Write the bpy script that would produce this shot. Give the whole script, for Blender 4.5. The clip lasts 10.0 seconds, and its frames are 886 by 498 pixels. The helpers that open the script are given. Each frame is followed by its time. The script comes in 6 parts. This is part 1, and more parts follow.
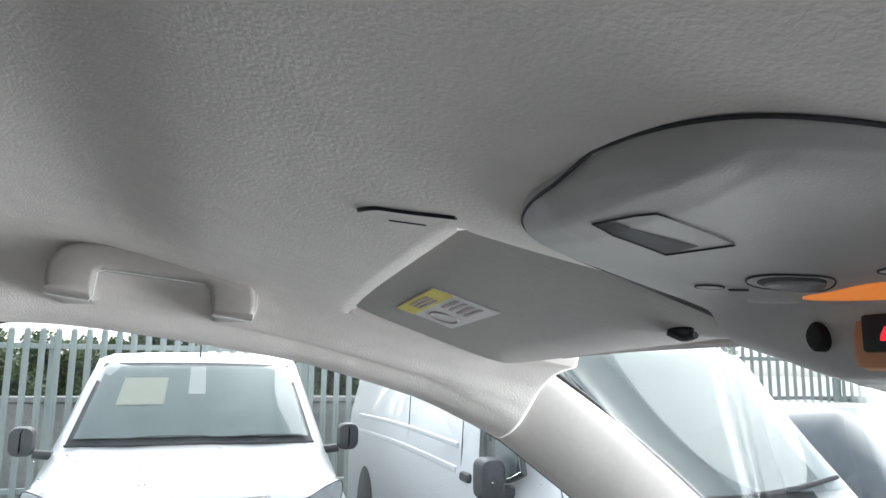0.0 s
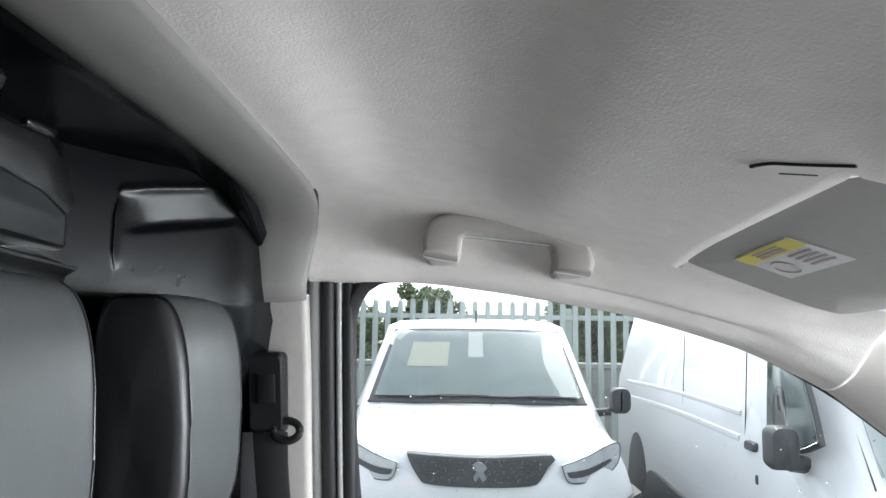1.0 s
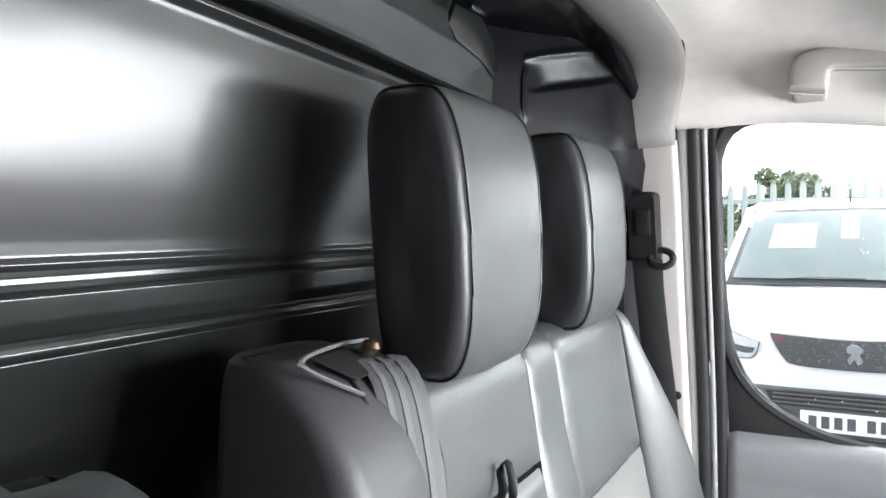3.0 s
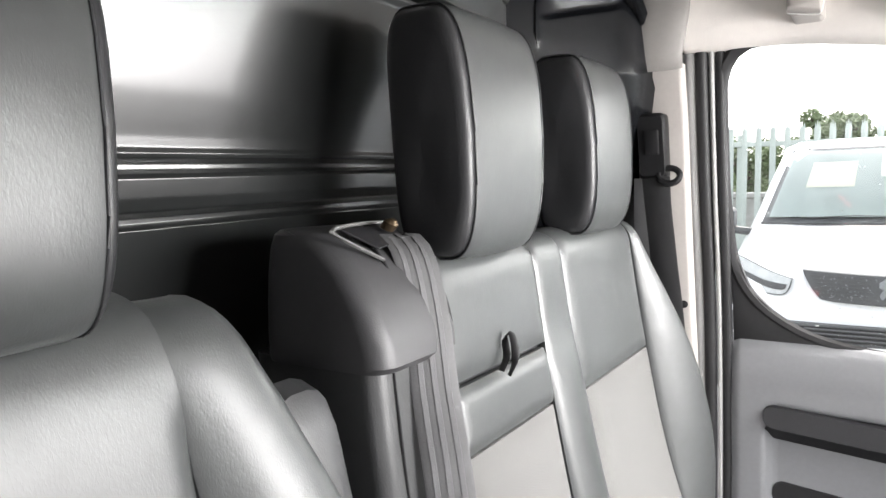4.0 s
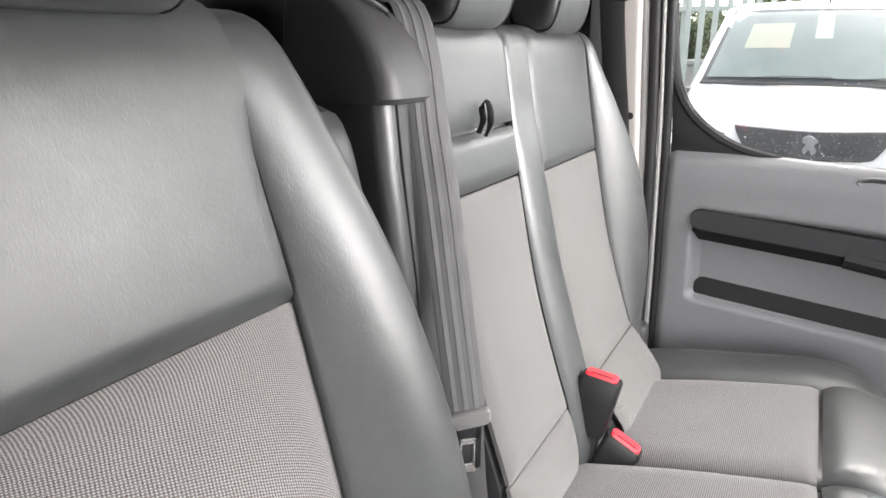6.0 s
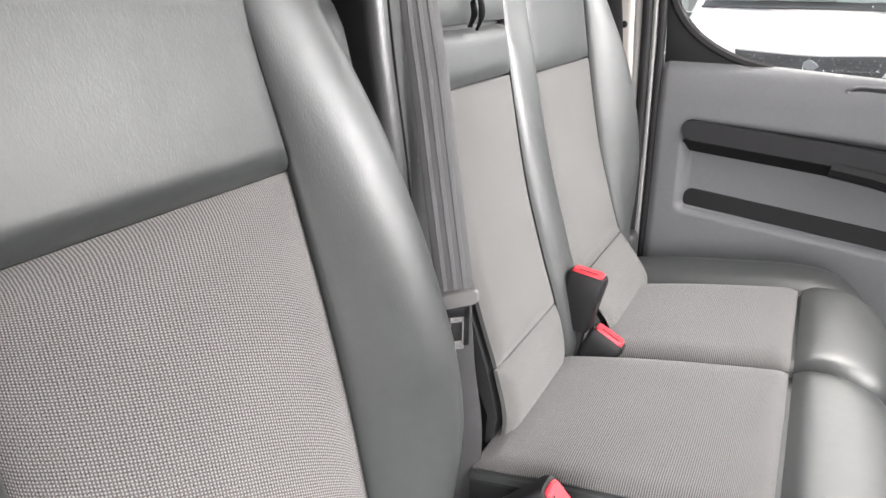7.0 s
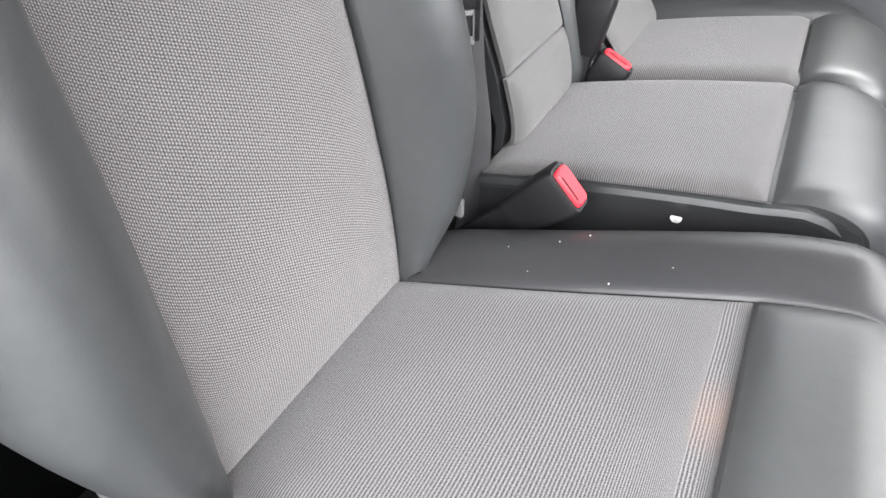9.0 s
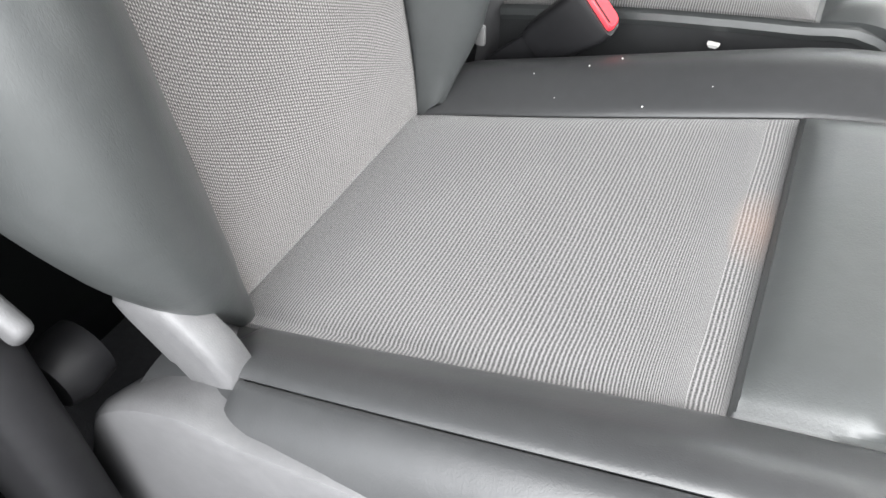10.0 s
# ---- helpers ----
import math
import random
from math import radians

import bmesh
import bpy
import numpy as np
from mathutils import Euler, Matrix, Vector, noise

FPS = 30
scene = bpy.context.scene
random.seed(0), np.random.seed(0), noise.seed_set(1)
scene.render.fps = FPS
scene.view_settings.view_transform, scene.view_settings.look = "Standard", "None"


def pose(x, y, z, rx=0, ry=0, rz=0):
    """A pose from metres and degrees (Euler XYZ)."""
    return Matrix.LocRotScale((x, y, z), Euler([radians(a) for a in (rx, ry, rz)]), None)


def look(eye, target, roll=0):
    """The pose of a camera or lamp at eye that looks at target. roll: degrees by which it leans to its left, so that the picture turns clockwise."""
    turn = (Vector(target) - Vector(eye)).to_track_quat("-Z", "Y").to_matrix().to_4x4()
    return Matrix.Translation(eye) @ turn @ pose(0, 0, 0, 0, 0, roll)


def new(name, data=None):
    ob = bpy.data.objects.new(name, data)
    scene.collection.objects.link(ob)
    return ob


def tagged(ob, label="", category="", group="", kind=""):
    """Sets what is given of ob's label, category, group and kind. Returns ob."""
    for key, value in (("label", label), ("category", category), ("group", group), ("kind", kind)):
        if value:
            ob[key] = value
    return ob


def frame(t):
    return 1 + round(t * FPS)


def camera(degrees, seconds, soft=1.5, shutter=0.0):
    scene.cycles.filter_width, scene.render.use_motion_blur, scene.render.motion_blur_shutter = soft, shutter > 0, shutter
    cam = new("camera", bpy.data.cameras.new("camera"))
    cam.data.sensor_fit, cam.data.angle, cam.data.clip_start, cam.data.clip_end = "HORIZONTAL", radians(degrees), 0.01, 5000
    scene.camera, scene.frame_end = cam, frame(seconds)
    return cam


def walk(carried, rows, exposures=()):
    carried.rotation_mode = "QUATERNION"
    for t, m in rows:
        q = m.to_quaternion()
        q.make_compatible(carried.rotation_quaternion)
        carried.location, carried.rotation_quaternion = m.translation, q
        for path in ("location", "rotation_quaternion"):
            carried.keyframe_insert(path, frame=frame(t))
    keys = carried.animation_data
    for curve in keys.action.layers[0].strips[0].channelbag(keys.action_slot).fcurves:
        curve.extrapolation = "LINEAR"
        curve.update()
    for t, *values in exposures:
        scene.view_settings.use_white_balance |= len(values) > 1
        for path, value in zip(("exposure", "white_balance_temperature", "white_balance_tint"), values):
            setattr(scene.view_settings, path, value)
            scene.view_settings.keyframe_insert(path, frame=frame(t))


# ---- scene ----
cam = camera(62.3, 10.0)
METRES, EYE, TILT, LEAN, TURN = 1.0, (0.314, -0.261, 1.782), 9.28, -0.59, -18.0
ROWS = [
    (0.0, 0.0, 0.0, 0.0, 0.0, 0.0, 0.0),
    (0.5, -0.0512, -0.0613, -0.0013, 10.47, -0.92, 1.62),
    (1.0, -0.0854, -0.1161, -0.0067, 19.37, -1.89, 2.82),
    (1.5, -0.1046, -0.173, -0.0204, 27.88, -3.12, 3.47),
    (2.0, -0.1027, -0.226, -0.0358, 35.29, -4.42, 4.79),
    (2.5, -0.0716, -0.269, -0.0509, 41.55, -5.94, 6.37),
    (4.0, 0.0847, -0.3759, -0.1119, 48.73, -10.96, 8.37),
    (4.5, 0.1192, -0.4085, -0.134, 48.32, -13.27, 8.05),
    (5.0, 0.1279, -0.4573, -0.1587, 46.2, -15.94, 7.66),
    (5.5, 0.1362, -0.5018, -0.1777, 44.91, -18.83, 6.82),
    (7.0, 0.1924, -0.5655, -0.2367, 44.27, -26.66, 6.16),
    (7.5, 0.2134, -0.5887, -0.2536, 44.28, -29.53, 6.23),
    (8.0, 0.227, -0.6111, -0.2802, 44.21, -33.52, 6.63),
    (8.5, 0.231, -0.6291, -0.3044, 43.78, -37.19, 6.64),
    (9.0, 0.2321, -0.6498, -0.3392, 43.55, -41.53, 6.76),
    (9.5, 0.2318, -0.6677, -0.3749, 43.66, -46.1, 6.86),
    (10.0, 0.2274, -0.6809, -0.407, 43.69, -50.15, 7.29),
]
EXPOSURES = [(0.0, 1.55, 6200, 9), (0.5, 1.54, 6200, 9), (1.0, 1.73, 6200, 9), (2.0, 2.2, 6250, 9), (2.5, 2.42, 6250, 10), (3.8, 2.55, 6700, 13), (4.5, 2.55, 6800, 14), (5.0, 2.39, 6800, 14), (5.5, 2.32, 6800, 14), (7.0, 2.18, 6800, 15), (8.0, 2.15, 6620, 16), (8.5, 2.12, 6560, 17),
             (9.0, 2.07, 6500, 15), (9.4, 2.02, 6550, 11), (10.0, 2.0, 6550, 11)]
walk(cam, [(t, pose(*EYE, TILT, LEAN, TURN) @ pose(METRES * x, METRES * y, METRES * z, 90 + pitch, roll, yaw)) for t, x, y, z, yaw, pitch, roll in ROWS],
     exposures=EXPOSURES)

# ---- world and light: overcast midday ----
world = bpy.data.worlds.new("overcast_sky")
scene.world = world
world.use_nodes = True
wn, wl = world.node_tree.nodes, world.node_tree.links
wn.clear()
sky = wn.new("ShaderNodeTexSky")
sky.sky_type, sky.sun_disc = "NISHITA", False
sky.sun_elevation, sky.sun_rotation = radians(50), radians(16)
sky.air_density, sky.dust_density = 1.0, 3.0
soft_sky = wn.new("ShaderNodeHueSaturation")
soft_sky.inputs["Saturation"].default_value = 0.22
back = wn.new("ShaderNodeBackground")
back.inputs["Strength"].default_value = 0.175
wout = wn.new("ShaderNodeOutputWorld")
wl.new(sky.outputs[0], soft_sky.inputs["Color"])
wl.new(soft_sky.outputs[0], back.inputs["Color"])
wl.new(back.outputs[0], wout.inputs["Surface"])

sun_data = bpy.data.lights.new("sun", "SUN")
sun_data.energy, sun_data.angle, sun_data.color = 0.62, radians(40), (1.0, 0.97, 0.93)
sun = new("sun", sun_data)
sun.matrix_world = look((7, 2, 9), (0, 0, 0))

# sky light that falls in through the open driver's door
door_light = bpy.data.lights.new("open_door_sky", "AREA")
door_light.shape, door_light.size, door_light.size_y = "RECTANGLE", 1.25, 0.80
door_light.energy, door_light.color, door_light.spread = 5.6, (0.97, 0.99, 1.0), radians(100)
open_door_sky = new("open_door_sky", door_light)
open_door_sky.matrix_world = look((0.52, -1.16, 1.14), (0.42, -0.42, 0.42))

# sky light through the windscreen
screen_light = bpy.data.lights.new("windscreen_sky", "AREA")
screen_light.shape, screen_light.size, screen_light.size_y = "RECTANGLE", 0.95, 0.42
screen_light.energy, screen_light.color, screen_light.spread = 2.8, (0.97, 0.99, 1.0), radians(94)
windscreen_sky = new("windscreen_sky", screen_light)
windscreen_sky.matrix_world = look((1.06, 0.27, 1.60), (0.0, 0.32, 1.44))


# ---- materials ----
def material(name, base, rough=0.5, metal=0.0, var=0.12, scale=8.0, bump=0.0, bump_scale=300.0, spec=0.5,
             coat=0.0, fine=None, rough_var=0.0):
    """Principled material with large and fine variation of colour and a fine relief."""
    m = bpy.data.materials.new(name)
    m.use_nodes = True
    n, l = m.node_tree.nodes, m.node_tree.links
    b = n["Principled BSDF"]
    b.inputs["Roughness"].default_value, b.inputs["Metallic"].default_value = rough, metal
    b.inputs["Specular IOR Level"].default_value = spec
    b.inputs["Coat Weight"].default_value = coat
    tc = n.new("ShaderNodeTexCoord")
    big, small = n.new("ShaderNodeTexNoise"), n.new("ShaderNodeTexNoise")
    big.inputs["Scale"].default_value, big.inputs["Detail"].default_value = scale, 5
    small.inputs["Scale"].default_value, small.inputs["Detail"].default_value = fine or scale * 14, 3
    add = n.new("ShaderNodeMath")
    add.operation = "ADD"
    ramp = n.new("ShaderNodeMapRange")
    ramp.inputs["From Min"].default_value, ramp.inputs["From Max"].default_value = 0.6, 1.4
    ramp.inputs["To Min"].default_value, ramp.inputs["To Max"].default_value = 1 - var, 1 + var
    mul = n.new("ShaderNodeVectorMath")
    mul.operation = "SCALE"
    mul.inputs[0].default_value = base
    for tex in (big, small):
        l.new(tc.outputs["Object"], tex.inputs["Vector"])
    l.new(big.outputs["Fac"], add.inputs[0])
    l.new(small.outputs["Fac"], add.inputs[1])
    l.new(add.outputs[0], ramp.inputs["Value"])
    l.new(ramp.outputs[0], mul.inputs["Scale"])
    l.new(mul.outputs[0], b.inputs["Base Color"])
    if rough_var:
        rr = n.new("ShaderNodeMapRange")
        rr.inputs["From Min"].default_value, rr.inputs["From Max"].default_value = 0.3, 0.7
        rr.inputs["To Min"].default_value, rr.inputs["To Max"].default_value = rough - rough_var, rough + rough_var
        l.new(big.outputs["Fac"], rr.inputs["Value"])
        l.new(rr.outputs[0], b.inputs["Roughness"])
    if bump:
        grain = n.new("ShaderNodeTexNoise")
        grain.inputs["Scale"].default_value, grain.inputs["Detail"].default_value = bump_scale, 4
        bn = n.new("ShaderNodeBump")
        bn.inputs["Strength"].default_value, bn.inputs["Distance"].default_value = bump, 0.001
        l.new(tc.outputs["Object"], grain.inputs["Vector"])
        l.new(grain.outputs["Fac"], bn.inputs["Height"])
        l.new(bn.outputs[0], b.inputs["Normal"])
    return m


def leather(name, base, rough=0.42, spec=0.5):
    """Grained vinyl: fine creases over soft unevenness."""
    m = material(name, base, rough, var=0.10, scale=5.0, rough_var=0.06, spec=spec)
    n, l = m.node_tree.nodes, m.node_tree.links
    b = n["Principled BSDF"]
    tc = n.new("ShaderNodeTexCoord")
    crease, soft, stretch = n.new("ShaderNodeTexNoise"), n.new("ShaderNodeTexNoise"), n.new("ShaderNodeMapping")
    stretch.inputs["Scale"].default_value = (1.0, 1.0, 0.4)
    crease.inputs["Scale"].default_value, crease.inputs["Detail"].default_value, crease.inputs["Distortion"].default_value = 620, 2, 0.6
    soft.inputs["Scale"].default_value, soft.inputs["Detail"].default_value = 22, 3
    one, two = n.new("ShaderNodeBump"), n.new("ShaderNodeBump")
    one.inputs["Strength"].default_value, one.inputs["Distance"].default_value = 0.22, 0.0007
    two.inputs["Strength"].default_value, two.inputs["Distance"].default_value = 0.12, 0.004
    l.new(tc.outputs["Object"], stretch.inputs["Vector"])
    l.new(stretch.outputs[0], crease.inputs["Vector"])
    l.new(tc.outputs["Object"], soft.inputs["Vector"])
    l.new(soft.outputs["Fac"], two.inputs["Height"])
    l.new(crease.outputs["Fac"], one.inputs["Height"])
    l.new(two.outputs[0], one.inputs["Normal"])
    l.new(one.outputs[0], b.inputs["Normal"])
    return m


def ribbed_fabric(name, dark, light, rib="Y", period=0.0022, stitch=0.0012, dots=0.35, stain=None):
    """Woven seat cloth: ribs broken into stitches that shift from rib to rib, with stray threads, by the UV map in metres."""
    m = bpy.data.materials.new(name)
    m.use_nodes = True
    n, l = m.node_tree.nodes, m.node_tree.links
    b = n["Principled BSDF"]
    b.inputs["Roughness"].default_value = 0.82
    b.inputs["Specular IOR Level"].default_value = 0.25
    b.inputs["Sheen Weight"].default_value = 0.25
    uv = n.new("ShaderNodeUVMap")
    uv.uv_map = "UVMap"
    wob, thread = n.new("ShaderNodeTexNoise"), n.new("ShaderNodeTexNoise")
    wob.inputs["Scale"].default_value, wob.inputs["Detail"].default_value = 18, 2
    thread.inputs["Scale"].default_value, thread.inputs["Detail"].default_value = 900, 2
    l.new(uv.outputs[0], wob.inputs["Vector"])
    l.new(uv.outputs[0], thread.inputs["Vector"])
    sep = n.new("ShaderNodeSeparateXYZ")
    l.new(uv.outputs[0], sep.inputs[0])

    def calc(op, one, two, three=None):
        k = n.new("ShaderNodeMath")
        k.operation = op
        for i, v in enumerate((one, two, three)):
            if v is None:
                continue
            if isinstance(v, (int, float)):
                k.inputs[i].default_value = v
            else:
                l.new(v, k.inputs[i])
        return k.outputs[0]

    def crest(angle, power):
        w = calc("SINE", angle, 0.0)
        return calc("POWER", calc("MULTIPLY_ADD", w, 0.5, 0.5), power)

    across, along = (sep.outputs["Y"], sep.outputs["X"]) if rib == "Y" else (sep.outputs["X"], sep.outputs["Y"])
    across = calc("MULTIPLY_ADD", wob.outputs["Fac"], 0.002, across)
    turn = calc("MULTIPLY", across, 2 * math.pi / period)
    ridge = crest(turn, 1.5)
    stitches = crest(calc("MULTIPLY_ADD", turn, 0.5, calc("MULTIPLY", along, 2 * math.pi / stitch)), 1.5)
    knot = calc("MULTIPLY", ridge, stitches)
    tone_in = calc("MULTIPLY_ADD", knot, 1.1 * dots + 0.1, calc("MULTIPLY_ADD", ridge, 0.75 * (1 - dots), 0.05 + 0.13 * dots))
    rng = n.new("ShaderNodeMapRange")
    rng.inputs["From Min"].default_value, rng.inputs["From Max"].default_value = 0.0, 1.0
    l.new(calc("MULTIPLY_ADD", thread.outputs["Fac"], 1.2, calc("ADD", tone_in, -0.56)), rng.inputs["Value"])
    cloud = n.new("ShaderNodeTexNoise")
    cloud.inputs["Scale"].default_value, cloud.inputs["Detail"].default_value = 9, 4
    l.new(uv.outputs[0], cloud.inputs["Vector"])
    col = n.new("ShaderNodeMix")
    col.data_type = "RGBA"
    col.inputs["A"].default_value, col.inputs["B"].default_value = (*dark, 1), (*light, 1)
    l.new(rng.outputs[0], col.inputs["Factor"])
    tone = n.new("ShaderNodeMapRange")
    tone.inputs["To Min"].default_value, tone.inputs["To Max"].default_value = 0.82, 1.18
    l.new(cloud.outputs["Fac"], tone.inputs["Value"])
    sc = n.new("ShaderNodeVectorMath")
    sc.operation = "SCALE"
    l.new(col.outputs["Result"], sc.inputs[0])
    l.new(tone.outputs[0], sc.inputs["Scale"])
    out = sc.outputs[0]
    if stain:
        far = n.new("ShaderNodeVectorMath")
        far.operation = "DISTANCE"
        l.new(uv.outputs[0], far.inputs[0])
        far.inputs[1].default_value = (*stain, 0)
        near = n.new("ShaderNodeMapRange")
        near.inputs["From Min"].default_value, near.inputs["From Max"].default_value = 0.004, 0.034
        near.inputs["To Min"].default_value, near.inputs["To Max"].default_value = 0.26, 0.0
        l.new(far.outputs["Value"], near.inputs["Value"])
        spot = n.new("ShaderNodeMix")
        spot.data_type = "RGBA"
        spot.inputs["B"].default_value = (0.30, 0.17, 0.11, 1)
        l.new(near.outputs[0], spot.inputs["Factor"])
        l.new(out, spot.inputs["A"])
        out = spot.outputs["Result"]
    l.new(out, b.inputs["Base Color"])
    bn = n.new("ShaderNodeBump")
    bn.inputs["Strength"].default_value, bn.inputs["Distance"].default_value = 0.5, 0.0008
    l.new(rng.outputs[0], bn.inputs["Height"])
    l.new(bn.outputs[0], b.inputs["Normal"])
    return m


def glass(name, tint=(0.93, 0.97, 0.96), rough=0.0):
    m = bpy.data.materials.new(name)
    m.use_nodes = True
    b = m.node_tree.nodes["Principled BSDF"]
    b.inputs["Base Color"].default_value = (*tint, 1)
    b.inputs["Transmission Weight"].default_value = 1.0
    b.inputs["Roughness"].default_value, b.inputs["IOR"].default_value = rough, 1.45
    return m


def glow(name, colour, strength):
    m = bpy.data.materials.new(name)
    m.use_nodes = True
    b = m.node_tree.nodes["Principled BSDF"]
    b.inputs["Base Color"].default_value = (*colour, 1)
    b.inputs["Emission Color"].default_value = (*colour, 1)
    b.inputs["Emission Strength"].default_value = strength
    return m


VINYL = leather("dark_grey_vinyl", (0.042, 0.0453, 0.0453), 0.41, 0.65)
# darker copy of the vinyl, paints the shaded sides of the headrests
VINYL_SHADED = leather("shade_darkened_vinyl", (0.016, 0.0165, 0.018), 0.46)
VINYL_SIDE = leather("charcoal_vinyl", (0.034, 0.035, 0.036), 0.37)
FABRIC = ribbed_fabric("grey_ribbed_cloth", (0.022, 0.0215, 0.0215), (0.185, 0.181, 0.178), period=0.0019)
FABRIC_BENCH = ribbed_fabric("pale_grey_ribbed_cloth", (0.050, 0.050, 0.048), (0.165, 0.163, 0.157), rib="X", period=0.0017, stitch=0.0016, dots=0.6)
FABRIC_BACK = ribbed_fabric("grey_knotted_cloth", (0.020, 0.0192, 0.019), (0.325, 0.310, 0.302), rib="X", period=0.0022, stitch=0.0020, dots=0.9)
PLASTIC = material("grey_door_plastic", (0.165, 0.168, 0.176), 0.5, bump=0.25, bump_scale=900, var=0.06)
PLASTIC_DARK = material("dark_grey_plastic", (0.034, 0.034, 0.036), 0.5, bump=0.2, bump_scale=900, var=0.1)
PLASTIC_BASE = material("seat_base_plastic", (0.080, 0.080, 0.082), 0.5, bump=0.3, bump_scale=700, var=0.12)
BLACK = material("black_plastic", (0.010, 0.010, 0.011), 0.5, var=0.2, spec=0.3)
RUBBER = material("black_rubber", (0.014, 0.014, 0.015), 0.6, var=0.2, bump=0.2, bump_scale=500)
HEADLINER = material("grey_headliner_felt", (0.78, 0.741, 0.702), 0.95, var=0.06, scale=3.0, bump=0.5, bump_scale=400, spec=0.15)
TRIM = material("warm_grey_trim", (0.40, 0.376, 0.353), 0.6, var=0.05, bump=0.2, bump_scale=800)
CREAM = material("cream_pillar_trim", (0.58, 0.55, 0.52), 0.6, var=0.05, bump=0.2, bump_scale=800)
VISOR = material("visor_vinyl", (0.42, 0.40, 0.38), 0.7, var=0.06, bump=0.35, bump_scale=700)
CONSOLE = material("console_plastic", (0.50, 0.49, 0.475), 0.5, var=0.05, bump=0.2, bump_scale=900)
BULK = material("black_bulkhead_paint", (0.010, 0.011, 0.011), 0.30, var=0.12, scale=4.0, coat=0.75, spec=0.4)
BULK.node_tree.nodes["Principled BSDF"].inputs["Coat Roughness"].default_value = 0.17
BULK.node_tree.nodes["Principled BSDF"].inputs["Coat IOR"].default_value = 1.5
BULK_DULL = material("black_satin_paint", (0.005, 0.0055, 0.0065), 0.27, var=0.2, scale=4.0, spec=0.22)
BULK_GLOSS = material("black_gloss_paint", (0.008, 0.009, 0.009), 0.14, var=0.25, scale=4.0, coat=1.0, spec=0.2)
BULK_GLOSS.node_tree.nodes["Principled BSDF"].inputs["Coat Roughness"].default_value = 0.07
WHITE = material("white_paint", (0.62, 0.63, 0.64), 0.3, var=0.03, scale=2.0, coat=0.4)
# white paint greyed: the shade between door and pillar is in the colour
FRAME_WHITE_SHADED = material("white_frame_paint_greyed_for_shade", (0.32, 0.32, 0.315), 0.4, var=0.06)
WEB = material("charcoal_webbing", (0.046, 0.046, 0.048), 0.55, var=0.15, scale=30, bump=0.5, bump_scale=1200)
WEB_STRIPE = material("webbing_stripe", (0.072, 0.072, 0.075), 0.5, var=0.15, scale=30, bump=0.5, bump_scale=1200)
RED = material("red_buckle_plastic", (0.65, 0.03, 0.045), 0.4, var=0.08)
BADGE = material("dull_chrome", (0.20, 0.21, 0.22), 0.4, metal=0.6, var=0.2)
PULL = material("black_grained_plastic", (0.028, 0.028, 0.030), 0.55, bump=0.2, bump_scale=900, var=0.1, spec=0.2)
CHROME = material("bright_steel", (0.65, 0.66, 0.66), 0.25, metal=1.0, var=0.08)
BRASS = material("dark_bronze", (0.09, 0.065, 0.04), 0.4, metal=0.8, var=0.2)
TONGUE = material("tongue_grey_plastic", (0.13, 0.13, 0.128), 0.45, var=0.06)
LABEL_WHITE = material("label_paper", (0.72, 0.71, 0.69), 0.6, var=0.04)
LABEL_YELLOW = material("label_yellow", (0.70, 0.60, 0.10), 0.6, var=0.05)
PRINT = material("label_print", (0.42, 0.36, 0.36), 0.7, var=0.1)
GLASS = glass("clear_glass")
SCREEN = glass("van_glass_tint", (0.86, 0.90, 0.89))
CAR_BLACK = material("black_bumper_plastic", (0.05, 0.052, 0.055), 0.55, var=0.15)
LAMP_GLASS = material("headlamp_lens", (0.46, 0.48, 0.49), 0.15, metal=0.3, var=0.25, scale=18)
GALV = material("grey_green_galvanised_steel", (0.32, 0.36, 0.34), 0.55, metal=0.2, var=0.15, scale=6)
CONCRETE = material("damp_concrete", (0.25, 0.25, 0.243), 0.5, var=0.25, scale=1.5, bump=0.8, bump_scale=90, rough_var=0.15)
LEAF = material("hedge_leaf", (0.085, 0.120, 0.05), 0.55, var=0.4, scale=1.2)
BARK = material("bark", (0.10, 0.08, 0.06), 0.85, var=0.3, bump=0.6, bump_scale=60)
PAPER = material("cream_paper", (0.66, 0.63, 0.52), 0.7, var=0.05)
CARPET = material("dark_floor_mat", (0.03, 0.03, 0.032), 0.9, var=0.3, bump=0.6, bump_scale=300)
PLATE = material("plate_white", (0.75, 0.75, 0.73), 0.35, var=0.04)
CAR_BLUE = material("dark_blue_car_paint", (0.05, 0.07, 0.085), 0.25, var=0.15, coat=0.5)
AMBER = glow("amber_lamp", (1.0, 0.30, 0.06), 0.16)
# grey console plastic with the amber glow put into its colour
AMBER_GLOW_TINT = material("plastic_tinted_by_glow", (0.55, 0.22, 0.07), 0.45, var=0.1)
HOOP = material("mid_grey_trim", (0.215, 0.204, 0.194), 0.6, var=0.05, bump=0.2, bump_scale=800)
LENS = material("clear_lamp_lens", (0.30, 0.30, 0.29), 0.15, var=0.2, scale=60)
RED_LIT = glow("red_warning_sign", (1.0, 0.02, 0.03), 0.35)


# ---- building helpers ----
def link_mesh(name, bm, mat, smooth=True):
    me = bpy.data.meshes.new(name)
    bmesh.ops.recalc_face_normals(bm, faces=bm.faces)
    bm.to_mesh(me)
    bm.free()
    for m in (mat if isinstance(mat, (list, tuple)) else [mat]):
        me.materials.append(m)
    if smooth:
        for p in me.polygons:
            p.use_smooth = True
    ob = new(name, me)
    return ob


